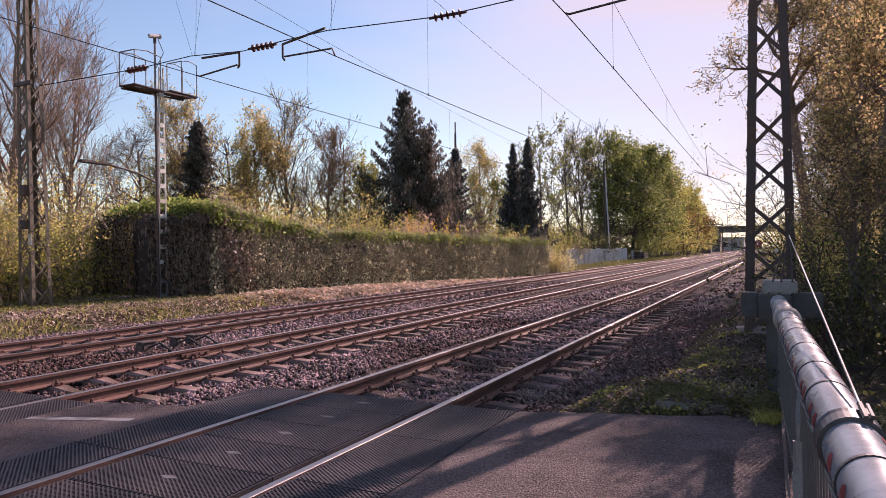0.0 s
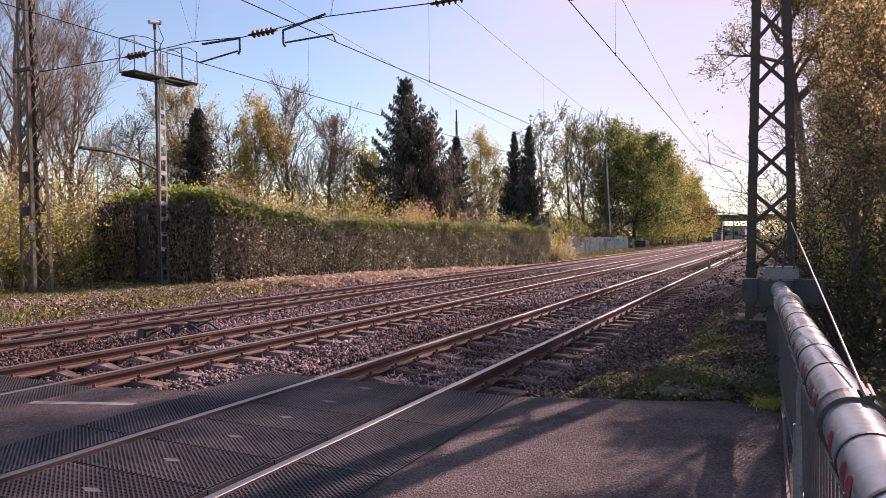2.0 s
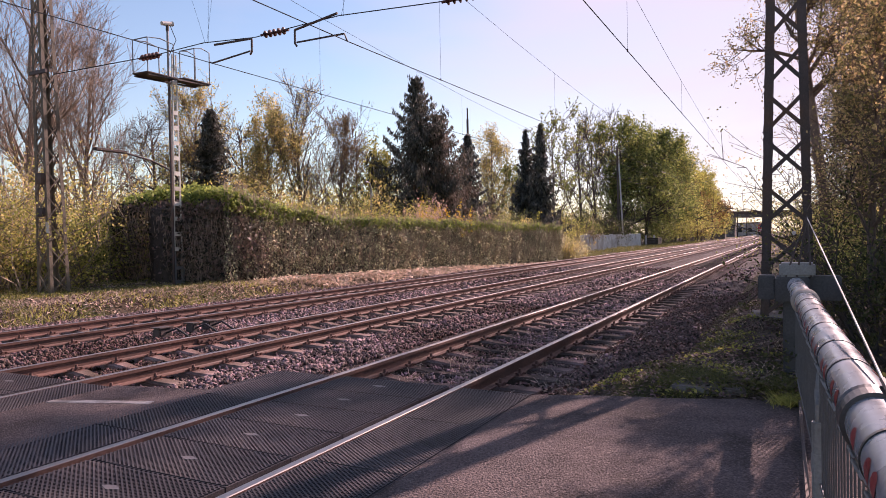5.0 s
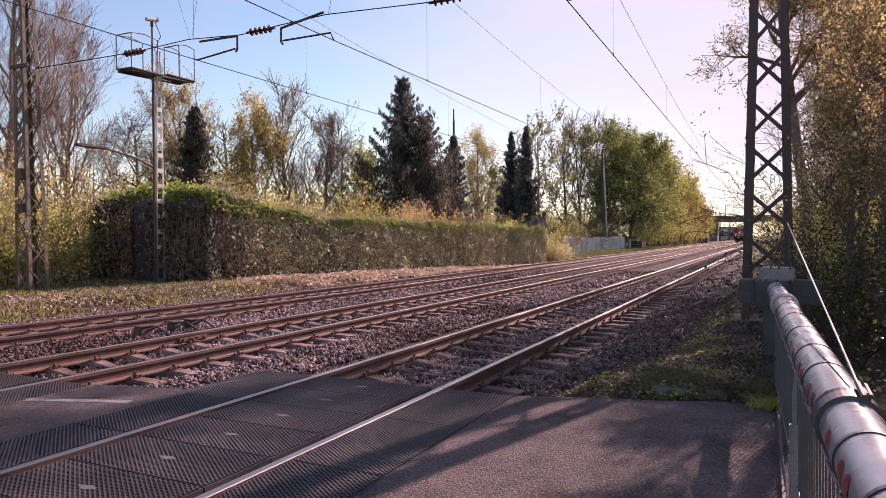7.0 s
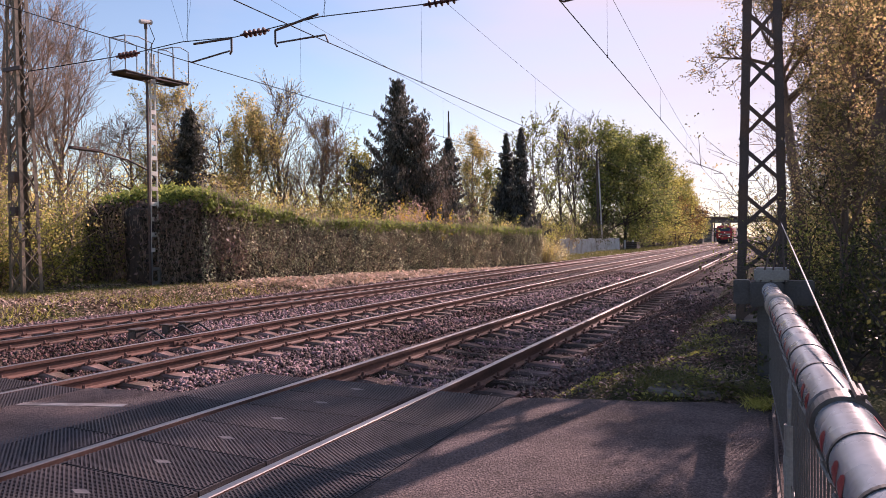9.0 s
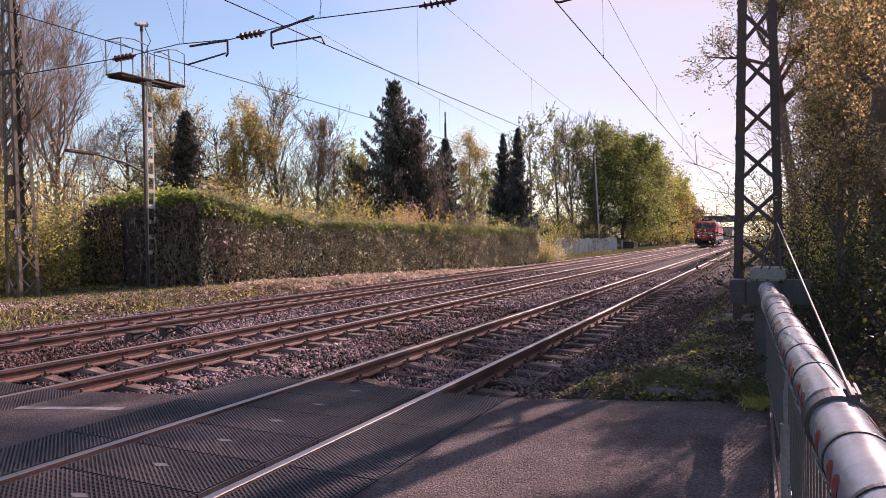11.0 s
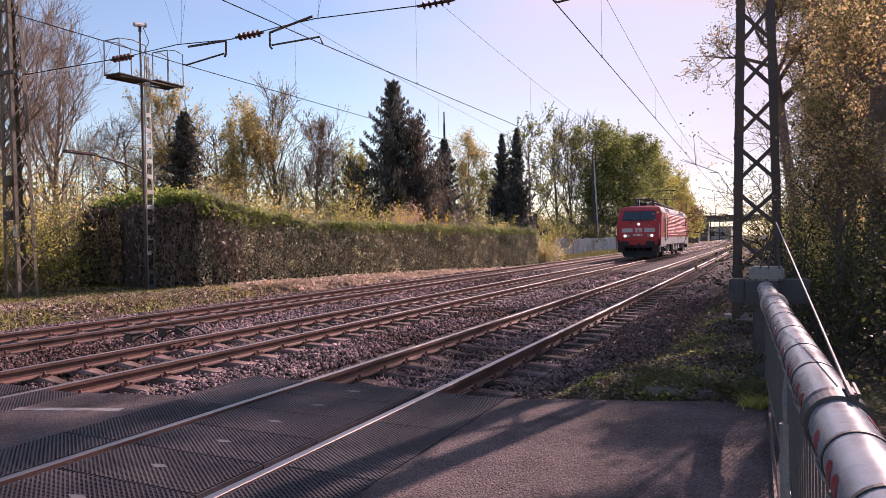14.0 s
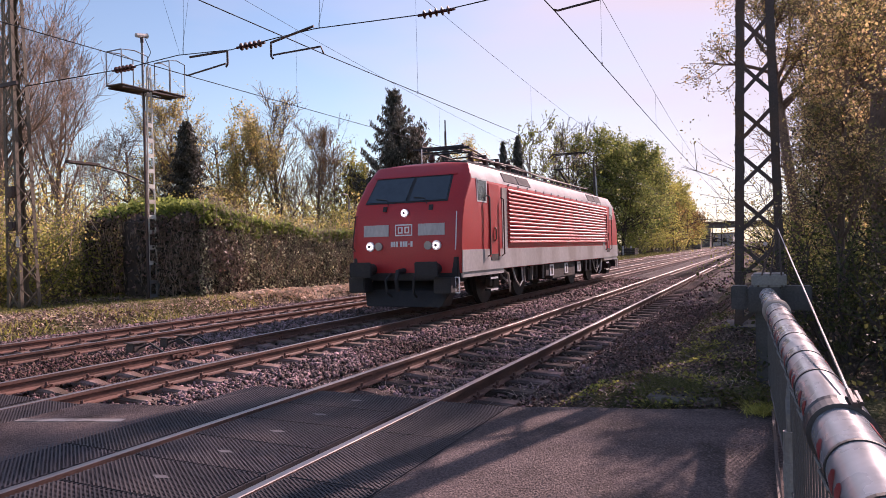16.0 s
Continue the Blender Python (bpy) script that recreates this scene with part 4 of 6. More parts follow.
def grow(rng, height, trunk_r, spread, levels, kids, rise=0.35, trunk_clear=0.25, wobble=0.12, lean=(0, 0), reach=1.0):
    """The limbs of a broad-leaved tree: rows of start, end, radii; and the ends of its twigs."""
    segs, tips = [], []

    def limb(p, d, length, r, level):
        steps = 6 if level == 0 else 4 if level < levels - 1 else 3
        pts = [p]
        for i in range(steps):
            d = d + rng.normal(size=3) * wobble * (1 if level else 0.35)
            d[2] += rise * 0.25 if level else 0.1
            d = d / np.linalg.norm(d)
            q = p + d * length / steps
            t0, t1 = i / steps, (i + 1) / steps
            segs.append((*p, *q, r * (1 - 0.75 * t0), max(0.004, r * (1 - 0.75 * t1))))
            p = q
            pts.append((p, d.copy(), t1))
        if level >= levels:
            tips.extend(x[0] for x in pts[1:])
            return
        count = kids[level]
        for k in range(count):
            t = trunk_clear + (1 - trunk_clear) * (k + rng.uniform(0.1, 0.9)) / count if level == 0 else rng.uniform(0.25, 1.0)
            i = min(steps - 1, int(t * steps))
            base = np.array(pts[i][0] if i else pts[0]) if i == 0 else np.array(pts[i][0])
            nxt = np.array(pts[i + 1][0])
            at = base + (nxt - base) * (t * steps - i)
            dd = np.array(pts[i + 1][1])
            side = np.cross(dd, rng.normal(size=3))
            side /= np.linalg.norm(side)
            nd = dd * rng.uniform(0.45, 0.95) + side * spread
            nd /= np.linalg.norm(nd)
            limb(at, nd, length * (0.62 - 0.3 * t * (level == 0)) * rng.uniform(0.7, 1.15) * (0.9 if level else 0.8 * reach), r * (1 - 0.7 * t) * 0.55, level + 1)

    limb(np.zeros(3), np.array([lean[0], lean[1], 1.0]), height, trunk_r, 0)
    return segs, np.array(tips)


def broadleaf(name, at, label, seed, height, trunk_r=0.2, spread=0.75, levels=3, kids=(13, 6, 5), bark=BARK, leaf_mat=None, leaf_size=0.1, per_tip=2,
              rise=0.35, clear=0.2, fill=0.12, group="trees behind the hedge", lean=(0, 0), category="tree", thick=1.0, reach=1.0):
    rng = np.random.default_rng(seed)
    segs, tips = grow(rng, height * 0.82, trunk_r, spread, levels, kids, rise, clear, lean=lean, reach=reach)
    segs = np.array(segs)
    segs[:, 6:8] = np.maximum(segs[:, 6:8], 0.007 * thick)
    tree = thing(name, at, label, category, group)
    big = segs[:, 6] > trunk_r * 0.16
    finish("trunk", tubes_mesh("trunk", segs[big], 5), bark, tree)
    tagged(finish("branchwork", tubes_mesh("branchwork", segs[~big]), bark, tree), kind="stuff")
    if leaf_mat is not None:
        c = np.repeat(tips, per_tip, 0)
        c = c + rng.normal(size=c.shape) * fill
        c = c[c[:, 2] > 0.3]
        finish("crown", leaves_mesh("crown", c, leaf_size, rng), leaf_mat, tree)
    return tree


def spruce(name, at, label, seed, height, radius, mats=None, droop=0.35, density=1.0, needle=0.28, clear=0.04, step=0.022, group="conifers behind the hedge", hang=0.05, taper=0.82, ragged=0.7):
    rng = np.random.default_rng(seed)
    segs, cs, outs = [], [], []
    segs += [(0, 0, height * i / 8, 0, 0, height * (i + 1) / 8, 0.22 * (1 - i / 8.2) * height / 13, 0.22 * (1 - (i + 1) / 8.2) * height / 13) for i in range(8)]
    z = height * clear
    while z < height * 0.985:
        t = z / height
        length = radius * (1 - t) ** taper * rng.uniform(ragged, 1.15) + 0.09
        a = rng.uniform(0, 2 * math.pi)
        for k in range(int(5 + 2 * (1 - t))):
            ang = a + k * 2 * math.pi / (5 + 2 * (1 - t)) + rng.normal() * 0.2
            ll = length * rng.uniform(0.65, 1.15)
            p = np.array([0, 0, z])
            steps = 5
            for s in range(steps):
                u = (s + 0.5) / steps
                dz = droop * (2.6 * u - 1.2) if u > 0.5 else -droop
                dz = dz + 0.45 * t
                q = p + np.array([math.cos(ang), math.sin(ang), dz]) * ll / steps
                segs.append((*p, *q, 0.03 * (1 - u) + 0.008, 0.03 * (1 - u) + 0.005))
                n = int(max(3, 15 * density * ll / 3))
                tt = rng.uniform(0, 1, (n, 1))
                base = p + (q - p) * tt
                side = np.array([-math.sin(ang), math.cos(ang), 0]) * rng.normal(size=(n, 1)) * (0.06 + 0.2 * min(1, ll / 2) * (1 - abs(u - 0.45)))
                cs.append(base + side + np.array([0, 0, -1.0]) * rng.uniform(0, 1, (n, 1)) ** 1.5 * min(0.5, 0.06 + hang * ll * (1.1 - abs(u - 0.5))))
                outs.append(np.tile([math.cos(ang) * 0.6, math.sin(ang) * 0.6, -0.6 - droop - hang * 4], (n, 1)))
                p = q
        z += height * step * rng.uniform(0.7, 1.3) * (1.05 - 0.6 * t)
    tree = thing(name, at, label, "conifer", group)
    finish("trunk", tubes_mesh("trunk", segs), BARK_DARK, tree)
    finish("crown", leaves_mesh("crown", np.concatenate(cs), needle * 0.45, rng, long=4.0, out=np.concatenate(outs) * 0.8), mats or NEEDLES, tree)
    return tree


def shrub(name, at, label, seed, size, count, leaf_mat, leaf_size=0.09, bark=BARK, twig=60, group="shrubs along the verge", category="shrub", up=0.6, twig_r=0.008):
    """A bush of upright stems with leaves round their upper parts."""
    rng = np.random.default_rng(seed)
    sx, sy, sz = size
    segs, tips = [], []
    for i in range(twig):
        p = np.array([rng.uniform(-0.35, 0.35) * sx, rng.uniform(-0.35, 0.35) * sy, 0.0])
        d = np.array([rng.normal() * 0.35, rng.normal() * 0.35, 1.0])
        length = sz * rng.uniform(0.55, 1.0)
        for s in range(6):
            d = d + rng.normal(size=3) * 0.22 + np.array([p[0] / sx * 0.25, p[1] / sy * 0.25, 0])
            d /= np.linalg.norm(d)
            q = p + d * length / 6
            segs.append((*p, *q, twig_r * (2.2 - 0.3 * s), twig_r * (1.9 - 0.3 * s)))
            if s > 0:
                tips.append(q)
                for k in range(2):
                    e = q + (d * 0.5 + rng.normal(size=3) * 0.6) * length / 7
                    segs.append((*q, *e, twig_r * 0.9, twig_r * 0.5))
                    tips.append(e)
            p = q
    tips = np.array(tips)
    bush = thing(name, at, label, category, group)
    segs = np.array(segs)
    segs[:, 2], segs[:, 5] = np.maximum(segs[:, 2], 0), np.maximum(segs[:, 5], 0)
    tagged(finish("stem_clump", tubes_mesh("stem_clump", segs, 3), bark, bush), kind="stuff")
    c = tips[rng.integers(0, len(tips), count)] + rng.normal(size=(count, 3)) * np.array([sx, sy, sz]) * 0.06
    c[:, 2] = np.abs(c[:, 2])
    finish("leaves", leaves_mesh("leaves", c, leaf_size, rng), leaf_mat, bush)
    return bush


# hedge: a trimmed body, taller at its near end
def hedge_line(y):
    return -16.3 + (y - 17) * 2.3 / 26.5 - 0.25 * math.sin(y * 0.7) * 0.3


def hedge_top(y):
    return 2.2 - 0.2 * (y - 24) / 20 + 0.95 * (1 - min(1, max(0, (y - 15.4) / 6.4))) + 0.05 * math.sin(y * 1.9) + 0.04 * math.sin(y * 5.3)


hedge = thing("hedge", (0, 0, 0), "long trimmed green hedge with bare brown twigs on its face", "hedge")
rng = np.random.default_rng(11)
core = Build()
yy = np.arange(17.1, 44.6, 0.5)
prof = []
for y in yy:
    x, zt, zb = hedge_line(y), hedge_top(y), float(ground_height(-15.5, y)) - 0.05
    shrink = 0.12
    prof.append([(x - shrink, y, zb), (x - shrink - 0.05, y, zt * 0.6), (x - shrink - 0.15, y, zt - 0.25), (x - 0.55, y, zt - shrink), (x - 2.0, y, zt - shrink), (x - 2.3, y, zb)])
n = 6
core.add([p for row in prof for p in row], [(i * n + j, i * n + j + 1, (i + 1) * n + j + 1, (i + 1) * n + j) for i in range(len(prof) - 1) for j in range(n - 1)]
         + [tuple(range(n)), tuple(range((len(prof) - 1) * n, len(prof) * n))])
# dark core sheet paints the shade seen between the leaves
part("core", core, BARK_DARK, hedge, "dark sheet standing for shade inside the hedge")


def face_points(count, rng):
    y = rng.uniform(16.35, 44.6, count)
    u = rng.uniform(0, 1, count) ** 0.85
    x = np.array([hedge_line(v) for v in y])
    zt = np.array([hedge_top(v) for v in y])
    zb = ground_height(np.full(count, -15.5), y)
    z = zb + (zt - zb) * u
    bulge = 0.07 * np.sin(y * 1.3 + 2 * np.sin(z * 2.1 + y * 0.37)) + 0.06 * np.sin(y * 4.1 + 3 * np.sin(z * 3.7 - y * 0.9))
    return np.stack([x + bulge * 0.5 + rng.normal(size=count) * 0.06 - 0.25 * np.clip(u - 0.85, 0, 1) * 4 * 0.4, y, z], -1)


p = face_points(44000, rng)
low = p[:, 2] < np.array([hedge_top(v) for v in p[:, 1]]) - 0.2 - 0.5 * np.clip((21 - p[:, 1]) / 4, 0, 1) + rng.normal(size=len(p)) * 0.1
high, p = p[~low], p[low]
finish("leaves", leaves_mesh("leaves", p, 0.054, rng, face=(0.7, 0.4, 0.5)), LEAF_HEDGE, hedge)
y = rng.uniform(16.35, 44.6, 26000)
x = np.array([hedge_line(v) for v in y]) - rng.uniform(-0.1, 2.2, len(y)) ** 1.0
z = np.array([hedge_top(v) for v in y]) + rng.normal(size=len(y)) * 0.08 + 0.05 * np.sin(x * 4) + 0.06 * np.sin(y * 3.1)
finish("young_leaves", leaves_mesh("young_leaves", np.concatenate([np.stack([x, y, z], -1), high, high + 0.03]), 0.075, rng, face=(0.4, 0.3, 0.7)), LEAF_HEDGE_TOP, hedge, "fresh bright green top leaves")
p = face_points(9000, rng)
d = rng.normal(size=p.shape) * 0.12
d[:, 2] = rng.uniform(0.15, 0.6, len(p))
finish("twig_layer", tubes_mesh("twig_layer", np.concatenate([p, p + d, np.full((len(p), 1), 0.009), np.full((len(p), 1), 0.005)], 1), 3), BARK_PALE, hedge, "dry pale twigs")
# the tall rounded end of the hedge, facing along the tracks
end = thing("hedge", (-19.05, 17.45, 0.0), "tall overgrown hedge end, leaves coloured dark for shade", "hedge")
count = 26000
a, h = rng.uniform(0, 2 * np.pi, count), rng.uniform(0, 1, count) ** 0.8
r = np.where(h > 0.8, np.sqrt(np.clip(1 - ((h - 0.8) / 0.2) ** 2, 0, 1)) * rng.uniform(0.3, 1, count) ** 0.4, 1.0) * (1 + 0.06 * np.sin(5 * a + 4 * h))
lump = np.stack([np.sign(np.cos(a)) * np.abs(np.cos(a)) ** 0.5 * 2.75 * r, np.sign(np.sin(a)) * np.abs(np.sin(a)) ** 0.6 * 1.5 * r, h * 3.3 + 0.1 * np.sin(a * 7)], -1) + rng.normal(size=(count, 3)) * 0.08
lump[:, 2] = np.maximum(lump[:, 2], 0.1)
# the end's shaded side is painted through this dark leaf colour
finish("leaves", leaves_mesh("leaves", lump[h < 0.86], 0.075, rng), LEAF_HEDGE_SHADED, end)
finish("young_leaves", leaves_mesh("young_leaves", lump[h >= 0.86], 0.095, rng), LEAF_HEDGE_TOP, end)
# dark drum added as painted shade inside the hedge end
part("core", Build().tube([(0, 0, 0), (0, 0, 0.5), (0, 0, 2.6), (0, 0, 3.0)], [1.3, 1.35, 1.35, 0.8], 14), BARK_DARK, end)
k = rng.integers(0, count, 2500)
d = rng.normal(size=(2500, 3)) * 0.1
d[:, 2] = rng.uniform(0.2, 0.7, 2500)
q = lump[k] * np.array([1, 1, 0.8])
finish("twig_layer", tubes_mesh("twig_layer", np.concatenate([q, q + d, np.full((2500, 1), 0.008), np.full((2500, 1), 0.004)], 1), 3), BARK_PALE, end)

# ---- trees and bushes behind the hedge ----
BACK = -0.1
bare = dict(bark=BARK_MID, levels=3, kids=(20, 9, 7), spread=0.52, rise=0.75)
fine = dict(bark=BARK_TWIG, levels=3, kids=(24, 10, 7), spread=0.52, rise=0.8)
broadleaf("bare_tree", (-29, 17.6, BACK), "tall bare pale-brown tree with fine twigs", 21, 13.2, 0.22, thick=1.1, **fine)
broadleaf("bare_tree", (-27, 13.2, BACK), "tall bare pale-brown tree with fine twigs", 22, 12.5, 0.2, thick=1.1, **fine)
broadleaf("bare_tree", (-30.5, 21.6, BACK), "bare upright tree with fine pale twigs", 23, 11.8, 0.17, thick=1.2, **fine)
broadleaf("bare_tree", (-33, 15.6, BACK), "bare upright tree with fine pale twigs", 123, 13.8, 0.2, thick=1.4, **fine)
broadleaf("bare_tree", (-34, 28.5, BACK), "wide bare tree with grey twigs", 24, 9.4, 0.2, thick=1.5, bark=BARK, levels=3, kids=(18, 9, 8), spread=0.95, rise=0.25)
broadleaf("budding_tree", (-30, 28.0, BACK), "slim tree in pale yellow bud", 25, 10.2, 0.16, leaf_mat=LEAF_BUD, leaf_size=0.07, per_tip=2, **bare)
spruce("conifer", (-26, 25.3, BACK), "small dense dark conifer", 26, 8.3, 2.0, NEEDLES, droop=0.1, density=3.6, needle=0.13, taper=0.75)
broadleaf("bare_tree", (-32, 33.5, BACK), "bare forked tree with dark limbs", 27, 10.4, 0.2, thick=1.8, bark=BARK_DARK, levels=3, kids=(12, 7, 6), spread=0.7, rise=0.6)
broadleaf("budding_tree", (-28, 32.2, BACK), "slim yellow-green budding tree behind the hedge", 28, 9.6, 0.17, leaf_mat=LEAF_BUD, leaf_size=0.085, per_tip=3, **bare)
broadleaf("budding_tree", (-27.4, 34.0, BACK), "bare tree with a haze of buds", 29, 11.2, 0.18, leaf_mat=LEAF_BUD, leaf_size=0.06, per_tip=1, bark=BARK, levels=3, kids=(15, 7, 6), spread=0.6, rise=0.6, thick=1.7)
broadleaf("budding_tree", (-29, 40.0, BACK), "bare brownish tree with fine twigs", 30, 10.4, 0.17, leaf_mat=LEAF_RUST, leaf_size=0.06, per_tip=1, thick=2.0, **bare)
broadleaf("slender_tree", (-30, 44.0, BACK), "tall thin tree with sparse leaves", 31, 12.2, 0.13, leaf_mat=LEAF_GREEN, leaf_size=0.1, per_tip=1, bark=BARK_DARK, levels=2, kids=(22, 6), spread=1.1, rise=0.2)
broadleaf("green_tree", (-28, 43.5, BACK), "small bright green garden tree", 32, 8.0, 0.14, leaf_mat=LEAF_LIME, leaf_size=0.11, per_tip=4, bark=BARK, levels=3, kids=(16, 6, 4), spread=0.6, rise=0.6)
spruce("spruce", (-24.2, 43.4, BACK), "tall dark spruce with drooping branches", 33, 13.6, 7.0, NEEDLES, droop=0.6, density=3.9, needle=0.15, step=0.042, hang=0.2, ragged=0.62)
spruce("spruce", (-23.1, 44.4, BACK), "brownish spruce with hanging branchlets", 133, 10.9, 6.0, NEEDLES_BROWN, droop=0.55, density=3.9, needle=0.14, step=0.044, hang=0.22, ragged=0.62)
spruce("conifer", (-25, 53.7, BACK), "slim grey-green garden conifer", 34, 10.6, 2.7, NEEDLES_BLUE, droop=0.35, density=3.0, needle=0.17, step=0.03, hang=0.08)
pole = thing("steel_mast", (-25.4, 54.6, BACK), "thin dark steel mast above the trees", "mast")
part("shaft", Build().tube([(0, 0, 0), (0, 0, 12.9)], [0.12, 0.06], 8), STEEL_DARK, pole)
part("upper_tube", Build().tube([(0, 0, 10.2), (0, 0, 11.9)], 0.1, 8), STEEL_DARK, pole)
broadleaf("budding_tree", (-28, 66, BACK), "pale birch tree in bud", 35, 12.4, 0.16, leaf_mat=LEAF_BUD, leaf_size=0.1, per_tip=2, **bare)
broadleaf("green_tree", (-28, 72, BACK), "rounded green tree behind the hedge", 36, 9.6, 0.2, leaf_mat=LEAF_GREEN, leaf_size=0.16, per_tip=4, levels=3, kids=(15, 6, 4), spread=0.8)
spruce("cypress", (-24, 65.4, BACK), "narrow pointed dark cypress", 37, 12.5, 3.0, NEEDLES_BLUE, droop=0.45, density=3.4, needle=0.2, step=0.034, hang=0.18, taper=1.05, ragged=0.6)
spruce("cypress", (-22, 64.2, BACK), "narrow pointed dark cypress", 38, 12.6, 3.2, NEEDLES_BLUE, droop=0.45, density=3.4, needle=0.2, step=0.034, hang=0.18, taper=1.05, ragged=0.6)
broadleaf("birch", (-24.5, 76, BACK), "tall birch with hanging fresh leaves", 39, 15.8, 0.2, leaf_mat=LEAF_GREEN, leaf_size=0.16, per_tip=2, bark=BARK, levels=3, kids=(16, 6, 4), spread=0.6, rise=0.5, thick=3)
broadleaf("bare_tree", (-24, 86, BACK), "bare dark tree of several stems", 40, 16.4, 0.22, leaf_mat=LEAF_GREEN, leaf_size=0.14, per_tip=1, bark=BARK_DARK, levels=3, kids=(13, 6, 5), spread=0.55, rise=0.7, thick=3.5)
broadleaf("bare_tree", (-24, 93, BACK), "bare dark tree of several stems", 41, 16.8, 0.22, leaf_mat=LEAF_BUD, leaf_size=0.13, per_tip=1, bark=BARK_DARK, levels=3, kids=(13, 6, 5), spread=0.5, rise=0.7, thick=3.5)
broadleaf("bare_tree", (-24, 102, BACK), "bare pale tree behind the fence", 42, 19, 0.25, bark=BARK, levels=3, kids=(13, 6, 5), spread=0.5, rise=0.7, thick=3.5)
for x, y, h, mat, seed, label in ((-21.5, 97, 17.5, LEAF_TREE, 43, "broad green tree in fresh leaf"), (-19.5, 104, 18.3, LEAF_TREE, 44, "broad green tree in fresh leaf"),
                                  (-19.5, 116, 18.5, LEAF_TREE, 45, "broad green tree in fresh leaf"), (-18.8, 128, 16.8, LEAF_LIME, 46, "tall yellow-green tree beside the track"),
                                  (-18.6, 141, 15.4, LEAF_RUST, 47, "tree in orange-brown spring leaf"), (-18.6, 156, 14.6, LEAF_LIME, 48, "tall yellow-green tree beside the track"),
                                  (-18.6, 172, 13.6, LEAF_RUST, 49, "tree in orange-brown spring leaf"), (-19, 190, 12.0, LEAF_LIME, 50, "tall yellow-green tree beside the track")):
    broadleaf("leafy_tree", (x, y, -0.3), label, seed, h, 0.3, leaf_mat=mat, leaf_size=0.2, per_tip=6, bark=BARK_DARK, levels=3, kids=(22, 7, 5), spread=0.85, rise=0.3,
              clear=0.06, fill=0.36, group="trees beside the tracks", thick=3)
for i, (x, y) in enumerate(((-21, 216), (-23, 236), (-24, 282), (-30, 266), (-38, 272), (6, 268), (12, 240), (18, 272), (-46, 262))):
    broadleaf("leafy_tree", (x, y, -0.3), "distant tree in spring leaf near the bridge", 60 + i, 9 + (i * 37 % 5), 0.25, leaf_mat=(LEAF_LIME, LEAF_SHADED, LEAF_RUST)[i % 3], leaf_size=0.4, per_tip=3,
              bark=BARK_DARK, levels=2, kids=(22, 8), spread=0.8, clear=0.08, fill=0.6, group="distant trees", thick=4)
